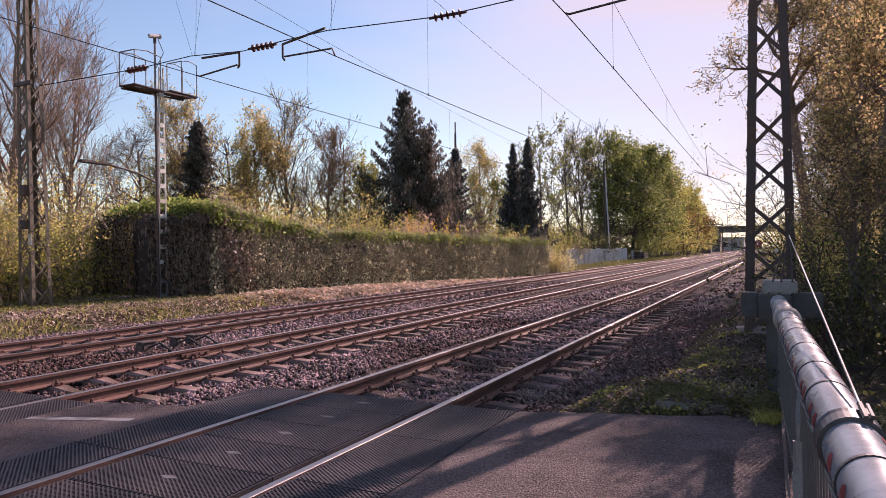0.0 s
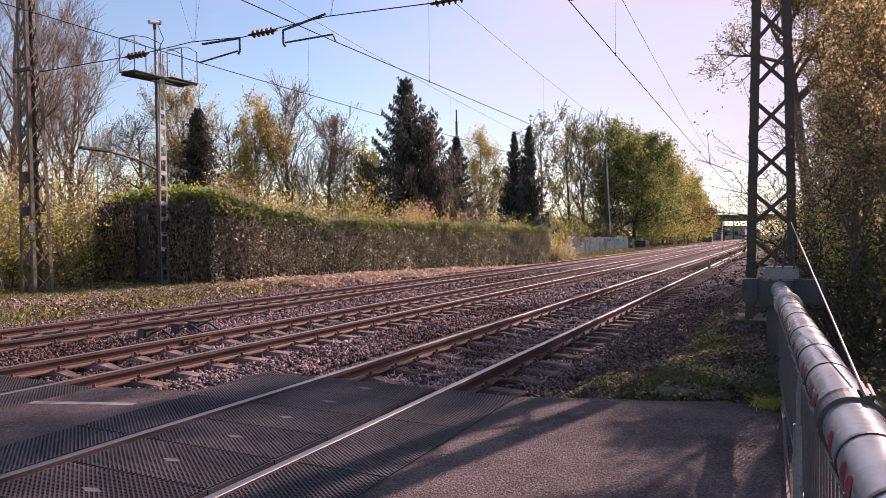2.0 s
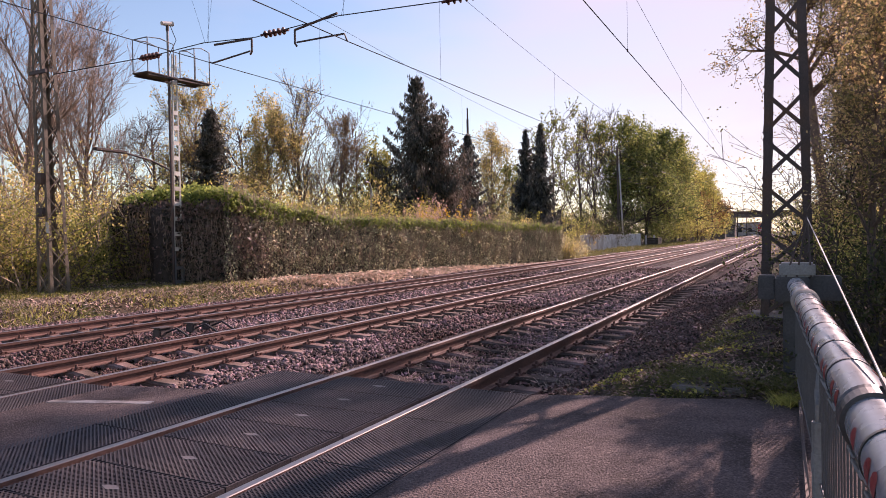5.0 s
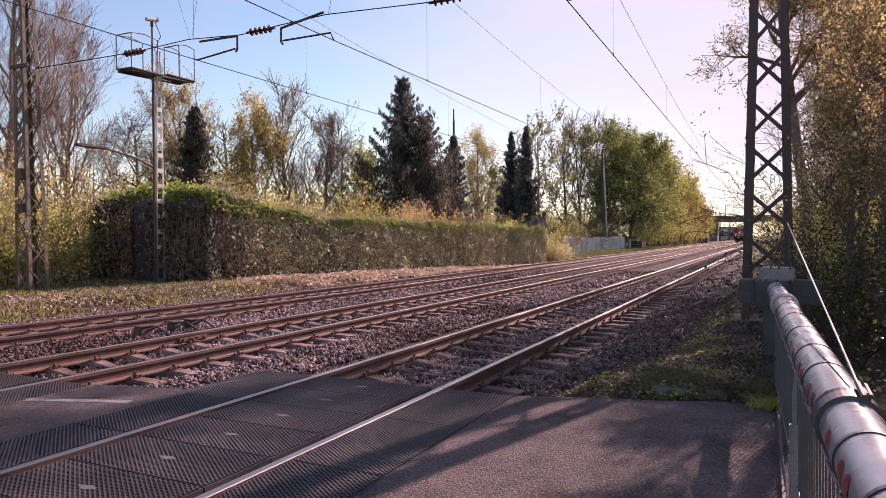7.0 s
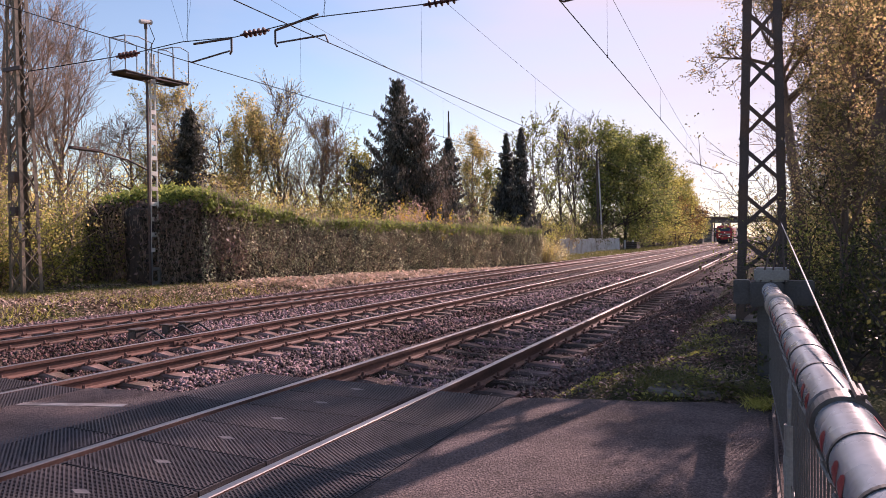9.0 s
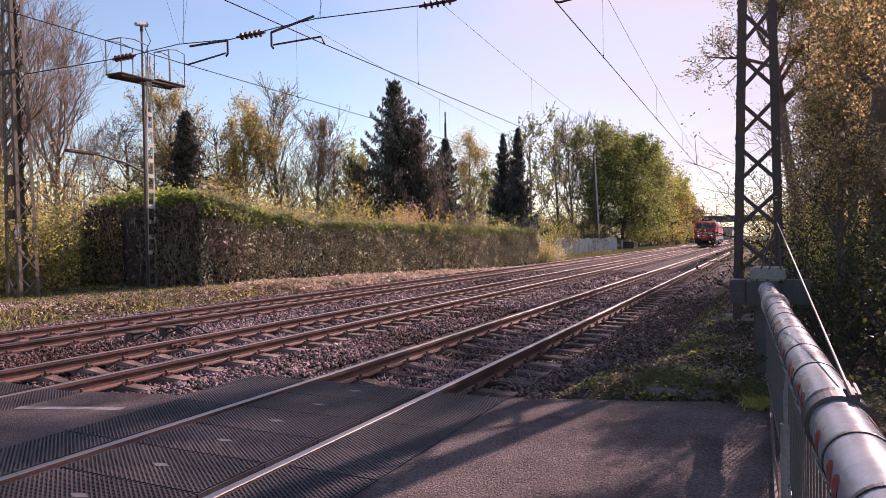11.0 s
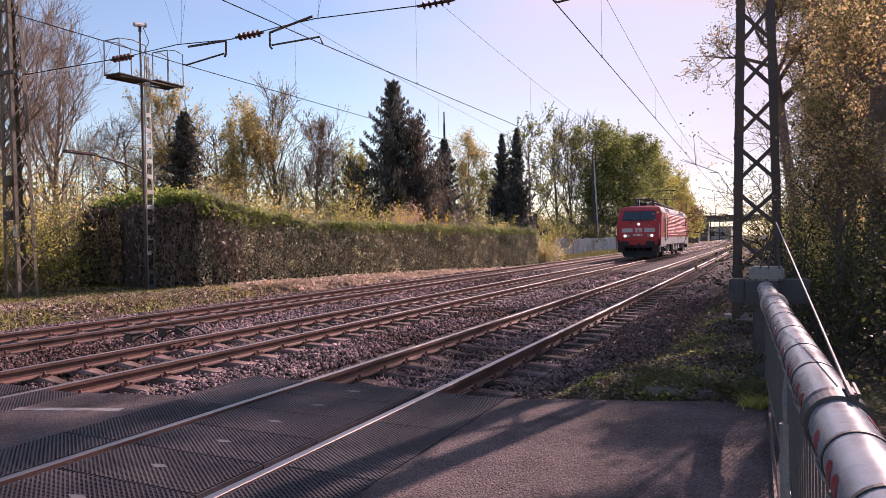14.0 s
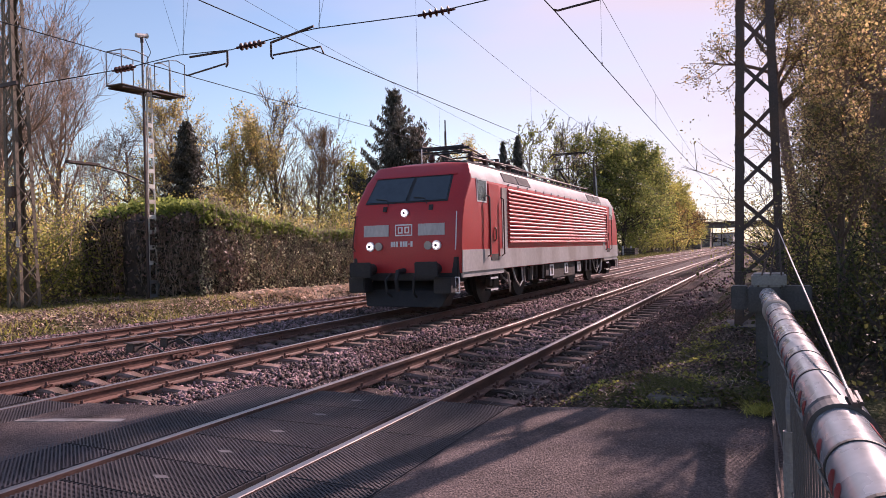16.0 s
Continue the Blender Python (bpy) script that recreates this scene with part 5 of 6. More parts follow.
# lower bushes filling the gap between hedge and trees
fill_row = ((-24, 14.5, 4.6, LEAF_BUD), (-25, 17, 4.8, LEAF_BUD), (-23.5, 11.5, 3.8, LEAF_BUD), (-22.2, 14.6, 3.2, LEAF_GREEN), (-21.6, 16.4, 3.0, LEAF_GREEN), (-26, 21, 3.9, LEAF_DRY),
            (-24, 25, 3.4, LEAF_GREEN), (-23.5, 28.5, 4.2, LEAF_BUD), (-22, 30, 3.8, LEAF_GREEN), (-24.5, 33, 4.8, LEAF_BUD), (-22.5, 35.5, 4.4, LEAF_BUD), (-25, 38.5, 5.2, LEAF_GREEN),
            (-22, 40.5, 3.2, LEAF_BUD), (-22, 48, 3.0, LEAF_DRY), (-24, 50, 4.0, LEAF_GREEN), (-22, 55, 4.2, LEAF_BUD), (-23, 59, 4.2, LEAF_GREEN), (-20, 54, 2.9, LEAF_LIME),
            (-22, 68, 5.0, LEAF_LIME), (-21.5, 73, 5.2, LEAF_GREEN), (-22, 79, 5.4, LEAF_SHADED), (-21, 84, 5.0, LEAF_SHADED), (-22, 90, 5.6, LEAF_SHADED), (-21, 95, 5.4, LEAF_SHADED),
            (-21.0, 12.0, 4.6, LEAF_BUD), (-21.4, 10.2, 4.4, LEAF_LIME), (-22.4, 12.8, 3.8, LEAF_LIME), (-20.8, 13.6, 3.4, LEAF_LIME), (-28, 46, 5.0, LEAF_DRY), (-30, 36, 5.0, LEAF_DRY), (-30, 30, 4.5, LEAF_DRY), (-30, 57, 5.5, LEAF_DRY), (-29, 80, 7.5, LEAF_GREEN), (-33, 52, 6.0, LEAF_BUD), (-19.2, 103, 5.0, LEAF_GREEN), (-18.8, 109, 5.0, LEAF_GREEN), (-18.6, 115, 5.4, LEAF_LIME), (-18.2, 122, 5.6, LEAF_LIME), (-18.0, 130, 5.6, LEAF_LIME),
            (-17.8, 138, 5.8, LEAF_LIME), (-17.6, 147, 6.0, LEAF_LIME), (-17.6, 157, 6.0, LEAF_LIME), (-17.6, 168, 6.4, LEAF_LIME), (-17.8, 180, 6.4, LEAF_LIME), (-18.4, 205, 6.4, LEAF_LIME), (-36, 14, 6.5, LEAF_BUD), (-36, 19, 6.0, LEAF_DRY), (-38, 24, 6.0, LEAF_BUD), (-38, 29, 6.0, LEAF_DRY), (-38, 35, 6.2, LEAF_BUD), (-36, 41, 6.0, LEAF_DRY),
            (-36, 47, 6.0, LEAF_BUD), (-36, 56, 6.0, LEAF_DRY), (-35, 64, 7.0, LEAF_BUD), (-32, 72, 7.0, LEAF_BUD), (-26.5, 20, 4.4, LEAF_LIME), (-29, 11.5, 5.5, LEAF_BUD), (-24, 46.5, 3.4, LEAF_BUD), (-20, 22, 3.6, LEAF_LIME), (-20.5, 25.5, 3.6, LEAF_BUD), (-19.6, 29, 3.4, LEAF_LIME), (-19.4, 36, 3.4, LEAF_BUD), (-19.0, 39, 3.2, LEAF_GREEN), (-19.0, 46, 3.0, LEAF_LIME),
            (-19.5, 50.5, 3.2, LEAF_BUD), (-20, 60, 3.8, LEAF_LIME), (-19.5, 70, 3.4, LEAF_DRY))
fill_row += ((-24.6, 23, 4.8, LEAF_BUD), (-25.2, 26.4, 4.6, LEAF_LIME), (-25.6, 29.6, 5.0, LEAF_BUD), (-24.2, 31.4, 4.6, LEAF_LIME), (-25.4, 35.2, 5.4, LEAF_LIME), (-25.2, 40.6, 5.6, LEAF_LIME), (-26.6, 44, 5.6, LEAF_BUD),
             (-22.4, 24.0, 4.0, LEAF_BUD), (-27.4, 15.4, 5.6, LEAF_BUD))
for i, (x, y, h, mat) in enumerate(fill_row):
    far_k = 1 + y / 60
    shrub("bush", (x, y, BACK), {LEAF_BUD: "bush in yellow-brown spring bud", LEAF_GREEN: "green bush with young leaves", LEAF_DRY: "brown twiggy bush with dry leaves",
                                 LEAF_LIME: "bright yellow-green bush beside the track", LEAF_SHADED: "green bush with shade put into its leaf colour"}[mat],
          200 + i, (3.6, 3.6, h), (4000 if y < 18 and x > -26 else 1000 if x < -31 else 5200 if x > -28 and y < 48 else 3000 if y < 60 else 2000) if mat is not LEAF_DRY else 1400, mat, 0.042 * far_k, BARK_PALE if mat in (LEAF_BUD, LEAF_DRY) else BARK, 22 if y < 30 else 14, "bushes behind the hedge", twig_r=0.01 * far_k)
shrub("forsythia", (-17.85, 32.6, 0), "small forsythia bush in yellow bloom", 301, (1.0, 1.0, 3.6), 5200, FORSYTHIA, 0.06, BARK_PALE, 34, "blossoming shrubs")
shrub("blossoming_shrub", (-18.1, 33.7, 0), "small shrub in pale pink bloom", 302, (1.2, 1.2, 4.0), 6000, PINK, 0.055, BARK_PALE, 34, "blossoming shrubs")
spruce("cypress", (-19.5, 43.0, 0), "small green garden cypress above the hedge", 303, 3.2, 0.4, LEAF_HEDGE, density=4, needle=0.1, droop=-0.4)

for i, (x, y, h) in enumerate(((-14.3, 45.4, 2.1), (-14.25, 47.2, 1.7), (-14.2, 49.2, 1.3), (-15.6, 47.0, 2.2), (-15.8, 50.0, 1.9))):
    shrub("bramble", (x, y, -0.3), "olive bramble heap with dry stalks at the hedge end", 320 + i, (1.9, 2.1, h), 2600, LEAF_HEDGE if i % 2 else LEAF_BUD, 0.06, BARK_PALE, 30, "brambles at the hedge end", twig_r=0.012)

# far woodland that closes the view behind the gardens
rng = np.random.default_rng(91)
n = 900
wx, wy = rng.uniform(-75, -44, n), rng.uniform(-20, 230, n)
wh = rng.uniform(5, 9.5, n) * (1 + 0.15 * np.sin(wy * 0.21))
base = np.stack([wx, wy, np.full(n, -0.4)], -1)
rows = []
for lo_t, hi_t, r0, r1, spread_w in ((0, 0.5, 0.09, 0.06, 0.0), (0.5, 1.0, 0.06, 0.02, 0.5), (0.4, 0.9, 0.04, 0.015, 1.6), (0.35, 0.8, 0.04, 0.015, 2.0), (0.5, 0.95, 0.04, 0.015, 1.3)):
    a_, b_ = base.copy(), base.copy()
    a_[:, 2] += wh * lo_t
    b_[:, 2] += wh * hi_t
    b_[:, :2] += rng.normal(size=(n, 2)) * spread_w
    rows.append(np.concatenate([a_, b_, np.full((n, 1), r0), np.full((n, 1), r1)], 1))
woods = thing("woodland", (0, 0, 0), "distant brown and green spring woodland", "woodland", kind="stuff")
tagged(finish("branchwork", tubes_mesh("branchwork", np.concatenate(rows)), BARK, woods), kind="stuff")
k = rng.integers(0, n, 18000)
c = base[k] + rng.normal(size=(18000, 3)) * np.array([1.4, 1.4, 0])
c[:, 2] += wh[k] * rng.uniform(0.1, 1.0, 18000)
tagged(finish("leaf_mass", leaves_mesh("leaf_mass", c, 0.34, rng), LEAF_BUD, woods), kind="stuff")

# ---- trees and thicket on the near side ----
near_trees = ((0.9, 21.5, 15.5, 0.18, 412, (-0.02, 0.0)), (1.7, 17.4, 7.8, 0.13, 413, (0, 0)), (2.8, 26.5, 12.5, 0.2, 404, (0, 0)), (2.6, 31, 15.5, 0.22, 405, (0, 0)), (2.8, 36, 18.5, 0.24, 406, (0, 0)),
              (3.2, 43, 21, 0.24, 407, (0, 0)), (5.0, 56, 15, 0.24, 410, (0, 0)))
for x, y, h, r, seed, lean in near_trees:
    broadleaf("budding_tree", (x, y, 0.1), "tree with dense dark twigs and yellow-green buds", seed, h, r, leaf_mat=LEAF_THICKET, leaf_size=0.03 * (1 + y / 60) if y < 24 else 0.06, per_tip=5 if seed == 412 else 3 if y < 24 else 1,
              bark=BARK_OLD, levels=3, kids=(26, 9, 7) if y < 24 else (20, 8, 6), spread=1.0, rise=0.12, clear=0.38 if seed == 412 else 0.2, fill=0.07, group="trees beside the barrier", lean=lean, thick=0.9 if y < 24 else 1.8, reach=0.44 if seed == 412 else 0.5)
old = broadleaf("old_tree", (1.72, 12.9, 0.0), "old brown tree with a burred trunk and many low twigs", 431, 6.0, 0.24, leaf_mat=LEAF_THICKET, leaf_size=0.032, per_tip=2, bark=BARK_OLD,
                levels=3, kids=(18, 8, 6), spread=1.0, rise=0.15, clear=0.35, fill=0.12, group="trees beside the barrier", thick=0.7, reach=0.55)
broadleaf("hawthorn", (0.95, 10.7, 0.05), "small hawthorn with fine twigs and olive leaves", 440, 5.0, 0.07, leaf_mat=LEAF_THICKET, leaf_size=0.027, per_tip=2, bark=BARK_OLD,
          levels=3, kids=(20, 8, 6), spread=0.8, rise=0.3, clear=0.3, fill=0.06, group="trees beside the barrier", thick=0.6, reach=0.5)
part("burr", Build().tube([(-0.1, -0.05, 2.1), (-0.16, -0.1, 2.5), (-0.14, -0.08, 3.0), (-0.02, 0.0, 3.5)], [0.12, 0.2, 0.18, 0.12], 12), BARK_OLD, old, smooth=True)
part("limb", Build().tube([(0.0, 0.0, 3.1), (0.25, -0.2, 3.9), (0.3, -0.3, 4.8), (0.6, -0.4, 6.0)], [0.2, 0.15, 0.12, 0.06], 10), BARK_OLD, old, smooth=True)
k = 0
# the darkest bushes get their shade from the leaf colour
for x, y, h, mat, n in ((1.8, 10.4, 2.3, LEAF_SHADED, 2600), (1.35, 10.3, 1.9, LEAF_SHADED, 2400), (1.35, 8.6, 1.5, LEAF_SHADED, 2200), (2.8, 9.0, 2.4, LEAF_SHADED, 2600), (2.8, 12.2, 2.8, LEAF_SHADED, 2800), (1.6, 13.6, 2.4, LEAF_GREEN, 2600), (2.2, 17.0, 2.8, LEAF_BUD, 2400),
                        (1.4, 19.4, 4.6, LEAF_BUD, 2800), (4.2, 11.0, 3.2, LEAF_SHADED, 2600), (4.4, 14.5, 3.6, LEAF_BUD, 2400), (2.6, 21.5, 3.4, LEAF_BUD, 2400), (1.2, 25.0, 5.0, LEAF_GREEN, 2600),
                        (3.6, 7.0, 2.2, LEAF_SHADED, 2600), (1.9, 6.6, 0.9, LEAF_SHADED, 1600), (2.0, 4.6, 0.8, LEAF_SHADED, 1500), (2.6, 8.0, 2.0, LEAF_SHADED, 2400), (1.8, 29.5, 3.0, LEAF_BUD, 2000), (3.4, 27, 4.6, LEAF_BUD, 2400), (1.8, 35, 3.2, LEAF_BUD, 1800), (4.2, 20.5, 4.2, LEAF_BUD, 2400), (5.0, 24, 5.0, LEAF_BUD, 2400),
                        (2.2, 43, 3.6, LEAF_GREEN, 1800), (2.4, 52, 3.8, LEAF_BUD, 1800), (3.0, 63, 4.5, LEAF_BUD, 1600), (3.4, 76, 5.0, LEAF_GREEN, 1500), (3.8, 92, 5.0, LEAF_RUST, 1400),
                        (4.4, 110, 6.0, LEAF_GREEN, 1400), (5.0, 130, 6.0, LEAF_LIME, 1400), (5.2, 155, 6.5, LEAF_RUST, 1400),
                        (5.2, 33, 5.6, LEAF_SHADED, 2000), (5.4, 44, 6.0, LEAF_SHADED, 1800)):
    k += 1
    shrub("bush", (x, y, 0.05), {LEAF_GREEN: "green ivy-grown bush beside the mast", LEAF_SHADED: "dense green bush with shade put into its leaf colour", LEAF_BUD: "twiggy bush in spring bud",
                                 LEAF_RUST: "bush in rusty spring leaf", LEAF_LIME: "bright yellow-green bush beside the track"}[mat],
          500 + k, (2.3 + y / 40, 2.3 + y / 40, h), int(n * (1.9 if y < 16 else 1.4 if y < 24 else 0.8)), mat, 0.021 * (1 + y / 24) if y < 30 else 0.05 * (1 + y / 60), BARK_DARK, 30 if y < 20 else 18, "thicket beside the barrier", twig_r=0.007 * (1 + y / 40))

# ---- grass and litter on the verges ----
def blades(name, pts, height, rng, mat, label, lean=0.6, width=0.006):
    n = len(pts)
    h = (height * rng.uniform(0.4, 1.3, n))[:, None]
    a = rng.uniform(0, 2 * np.pi, n)
    side = np.stack([np.cos(a), np.sin(a), np.zeros(n)], -1) * width
    bend = rng.normal(size=(n, 3)) * lean * h
    bend[:, 2] = 0
    up = np.array([0, 0, 1.0])
    v = np.stack([pts - side, pts + side, pts + side * 0.6 + up * h * 0.55 + bend * 0.35, pts - side * 0.6 + up * h * 0.55 + bend * 0.35, pts + up * h * 0.85 + bend], 1)
    f4 = np.stack([np.arange(n) * 5 + i for i in (0, 1, 2, 3)], -1)
    tip = np.stack([np.arange(n) * 5 + i for i in (3, 2, 4, 4)], -1)
    tri = np.concatenate([f4[:, [0, 1, 2]], f4[:, [0, 2, 3]], tip[:, :3]], 0)
    ob = finish(name, arrays(name, v.reshape(-1, 3), tri), mat)
    return tagged(ob, label, "grass", kind="stuff")


def scatter(count, x0, x1, y0, y1, rng, patchy=0.0, scale=1.0, seed=0.0):
    p = np.stack([rng.uniform(x0, x1, count), rng.uniform(y0, y1, count)], -1)
    if patchy:
        m = np.sin(p[:, 0] * 2.3 * scale + 1.3 * np.sin(p[:, 1] * 1.1 * scale + seed)) + np.sin(p[:, 1] * 1.9 * scale + 1.7 * np.sin(p[:, 0] * 0.9 * scale + seed))
        p = p[m > rng.uniform(-2, 2, count) * 0.5 + patchy]
    return np.concatenate([p, ground_height(p[:, 0], p[:, 1])[:, None]], 1)


rng = np.random.default_rng(77)
p = scatter(34000, -2.0, 1.4, 6.35, 16, rng, 0.9, 1.6)
p = p[(p[:, 1] > 6.45 + 0.25 * (p[:, 0] + 1.6)) & (p[:, 0] > -2.3 + 0.6 * np.sin(p[:, 1] * 1.3))]
blades("verge_grass", p, 0.05, rng, GRASS, "short green grass beside the road edge", width=0.004)
p = scatter(9000, -1.2, 0.1, 6.4, 7.6, rng, 0.2, 2.4, 2.0)
blades("verge_grass", p[(p[:, 1] > 6.5 + 0.25 * (p[:, 0] + 1.2))], 0.075, rng, GRASS, "tufts of green weeds round the cover slab", width=0.006, lean=0.9)
p = scatter(5200, -2.6, 0.2, 6.35, 14, rng, -0.3, 2.2, 4.0)
p = p[p[:, 1] > 6.4 + 0.25 * (p[:, 0] + 1.6)]
blades("dry_grass", p, 0.07, rng, STRAW, "dry straw litter on the verge", lean=2.0, width=0.004)
p = scatter(30000, -21.5, -13.7, 5.5, 19, rng, 0.15, 0.6)
blades("verge_grass", p, 0.15, rng, GRASS, "patchy green grass in front of the hedge", width=0.012)
p = scatter(32000, -21.5, -13.6, 5.5, 46, rng, -0.1, 0.5, 1.0)
p = p[(p[:, 0] > -16.3 + (p[:, 1] - 17) * 0.087) | (p[:, 1] < 17)]
blades("dry_grass", p, 0.12, rng, STRAW, "dry straw and stalks at the foot of the hedge", lean=2.2, width=0.013)
p = scatter(26000, -16.5, -13.5, 16.5, 60, rng, -0.9, 0.8, 3.0)
p = p[(p[:, 0] > -16.2 + (p[:, 1] - 17) * 0.087) & (p[:, 0] < -14.3 + (p[:, 1] - 17) * 0.02 + 0.4 * np.sin(p[:, 1]))]
blades("dry_grass", p, 0.13, rng, STRAW, "pinkish dry litter heaped along the hedge foot", lean=2.4, width=0.016)
p = scatter(9000, -21.0, -13.8, 6, 18.5, rng, 0.3, 0.9, 3.3)
blades("verge_grass", p, 0.17, rng, LEAF_LIME, "fresh yellow-green grass tufts on the verge", width=0.011, lean=0.8)
p = scatter(9000, -19, -13.6, 46, 130, rng, -0.2, 0.3)
blades("verge_grass", p, 0.35, rng, GRASS, "rough grass beside the far track", width=0.03)
p = np.stack([rng.uniform(-5.0, -2.1, 1500), rng.uniform(6.2, 9.5, 1500), np.full(1500, -0.22)], -1)
p = p[np.abs(np.sin(p[:, 0] * 3 + p[:, 1] * 2)) > 0.6]
blades("dry_grass", p, 0.09, rng, STRAW, "dry weeds between the rails", lean=1.8, width=0.004)
# low leafy weeds and leaf litter on the verge and the ballast shoulder
def low_leaves(name, p, size, mat, label, lift, up):
    p = p + np.array([0, 0, 1.0]) * rng.uniform(0.0, lift, (len(p), 1))
    return tagged(finish(name, leaves_mesh(name, p, size, rng, long=1.4, face=(0.05, 0.1, up)), mat), label, "weeds", kind="stuff")


p = scatter(30000, -2.6, 0.5, 6.35, 15, rng, 0.35, 1.5, 1.0)
p = p[p[:, 1] > 6.4 + 0.12 * (p[:, 0] + 1.6)]
low_leaves("low_weeds", p, 0.024, GRASS, "low green leafy weeds on the verge", 0.06, 0.7)
p = scatter(9000, -2.2, 0.2, 6.4, 12, rng, 0.9, 2.6, 2.6)
low_leaves("low_weeds", p[p[:, 1] > 6.45 + 0.12 * (p[:, 0] + 1.6)], 0.028, LEAF_LIME, "yellow-green weed cushions on the verge", 0.08, 0.7)
p = scatter(42000, -3.0, 0.6, 6.35, 19, rng, -1.1, 1.3, 5.0)
p[:, 2] = np.maximum(p[:, 2], bed_height(p[:, 0], p[:, 1])) + 0.02
low_leaves("leaf_litter", p[p[:, 0] > -2.85], 0.03, LEAF_LITTER, "brown leaf litter over verge and ballast edge", 0.03, 1.2)
p = scatter(26000, -16.6, -13.4, 16.5, 46, rng, -0.7, 0.9, 2.0)
foot = -16.15 + (p[:, 1] - 17) * 0.087
p = p[(p[:, 0] > foot) & (p[:, 0] < foot + 1.6 + 0.3 * np.sin(p[:, 1] * 1.7))]
low_leaves("leaf_litter", p, 0.085, STRAW, "pale dry cuttings along the hedge foot", 0.14, 0.9)
p = np.stack([-0.06 + rng.normal(size=700) * 0.07, 6.55 + rng.normal(size=700) * 0.08, np.full(700, 0.0)], -1)[:420]
blades("grass_tuft", p, 0.1, rng, LEAF_LIME, "bright yellow-green tuft beside the barrier", lean=1.1, width=0.004)
p = scatter(14000, -21.0, -13.7, 6, 18.5, rng, -0.6, 1.4, 5.7)
low_leaves("leaf_litter", p, 0.06, LEAF_LITTER, "brown fallen leaves on the verge", 0.06, 0.9)
p = scatter(9000, -21.0, -13.7, 6, 18.5, rng, -0.2, 1.1, 0.7)
low_leaves("leaf_litter", p, 0.05, STRAW, "pale dry leaves and straw on the verge", 0.06, 0.9)
# cut stalks lying along the hedge foot
for i in range(26):
    y = 19 + i * 0.55 + rng.uniform(-0.3, 0.3)
    x = -15.3 + (y - 17) * 0.06 + rng.uniform(-0.4, 0.5)
    d = Vector((rng.uniform(-0.3, 0.3), rng.uniform(0.4, 1.0), 0)) * rng.uniform(0.5, 1.2)
    z = float(ground_height(x, y)) + 0.04
    stick = thing("cut_stalk", (x, y, z), "pale cut stalk lying on the verge", "stalk", "cut stalks")
    part("stem", Build().tube([(0, 0, 0), (d.x * 0.5, d.y * 0.5, 0.03), (d.x, d.y, 0.01)], [0.02, 0.016, 0.01], 5), BARK_PALE, stick)

# ---- locomotive ----
PAINT_RED = material("red_locomotive_paint", (0.49, 0.026, 0.026), 0.5, vary=0.1, scale=0.8, grain=30, bump=0.02, coat=0.06, spec=0.55)
PAINT_GREY = material("pale_grey_paint", (0.45, 0.43, 0.42), 0.5, vary=0.15, scale=1.5, grain=20, bump=0.05, second=(0.33, 0.29, 0.27), stretch=(1, 1, 0.4))
PAINT_ROOF = material("roof_grey_paint", (0.48, 0.46, 0.46), 0.5, vary=0.15, scale=1.5, grain=30, bump=0.05)
PAINT_WHITE = material("white_marking", (0.72, 0.72, 0.72), 0.5, vary=0.05, bump=0)
UNDER = material("sooty_underframe", (0.022, 0.019, 0.021), 0.7, vary=0.4, scale=3, grain=40, bump=0.3, second=(0.05, 0.04, 0.034))
GRILLE = material("dark_grille", (0.045, 0.045, 0.05), 0.9, vary=0.2, bump=0.1)
GLASS = material("dark_cab_glass", (0.045, 0.06, 0.07), 0.08, vary=0.1, bump=0, coat=0.5)
LAMP = glow("lit_headlamp", (1.0, 0.93, 0.9), 1.6)
LENS = material("unlit_lens", (0.3, 0.28, 0.28), 0.15, vary=0.1, bump=0)

loco = thing("locomotive", (TRACK_M, 14.2, LEVEL[TRACK_M]), "red electric locomotive with ribbed sides and lit headlamps", "locomotive")
LENGTH = 18.4
LEVELS = ((0.95, 1.46, 0.02, 0.12), (1.38, 1.48, 0.0, 0.10), (2.2, 1.49, 0.05, 0.13), (2.66, 1.485, 0.2, 0.16), (3.22, 1.47, 0.62, 0.2), (3.62, 1.28, 0.95, 0.12), (3.72, 0.6, 1.3, 0.1))


def front_y(z):
    for (z0, _, y0, _), (z1, _, y1, _) in zip(LEVELS, LEVELS[1:]):
        if z0 <= z <= z1:
            return y0 + (y1 - y0) * (z - z0) / (z1 - z0)
    return LEVELS[0][2]


def shell():
    b, rows = Build(), []
    for z, w, yf, off in LEVELS:
        rows.append([(-w, yf + off, z), (-w * 0.87, yf, z), (w * 0.87, yf, z), (w, yf + off, z), (w, LENGTH - yf - off, z), (w * 0.87, LENGTH - yf, z), (-w * 0.87, LENGTH - yf, z), (-w, LENGTH - yf - off, z)])
    n = 8
    faces = [(i * n + j, i * n + (j + 1) % n, (i + 1) * n + (j + 1) % n, (i + 1) * n + j) for i in range(len(rows) - 1) for j in range(n)]
    faces += [tuple(range(n - 1, -1, -1)), tuple(range((len(rows) - 1) * n, len(rows) * n))]
    b.add([p for r in rows for p in r], faces)
    for i in range(4, 6):          # pale roof slopes and roof top
        for j in (3, 7):
            b.m[i * n + j] = 1
    b.m[-1] = 1
    return b


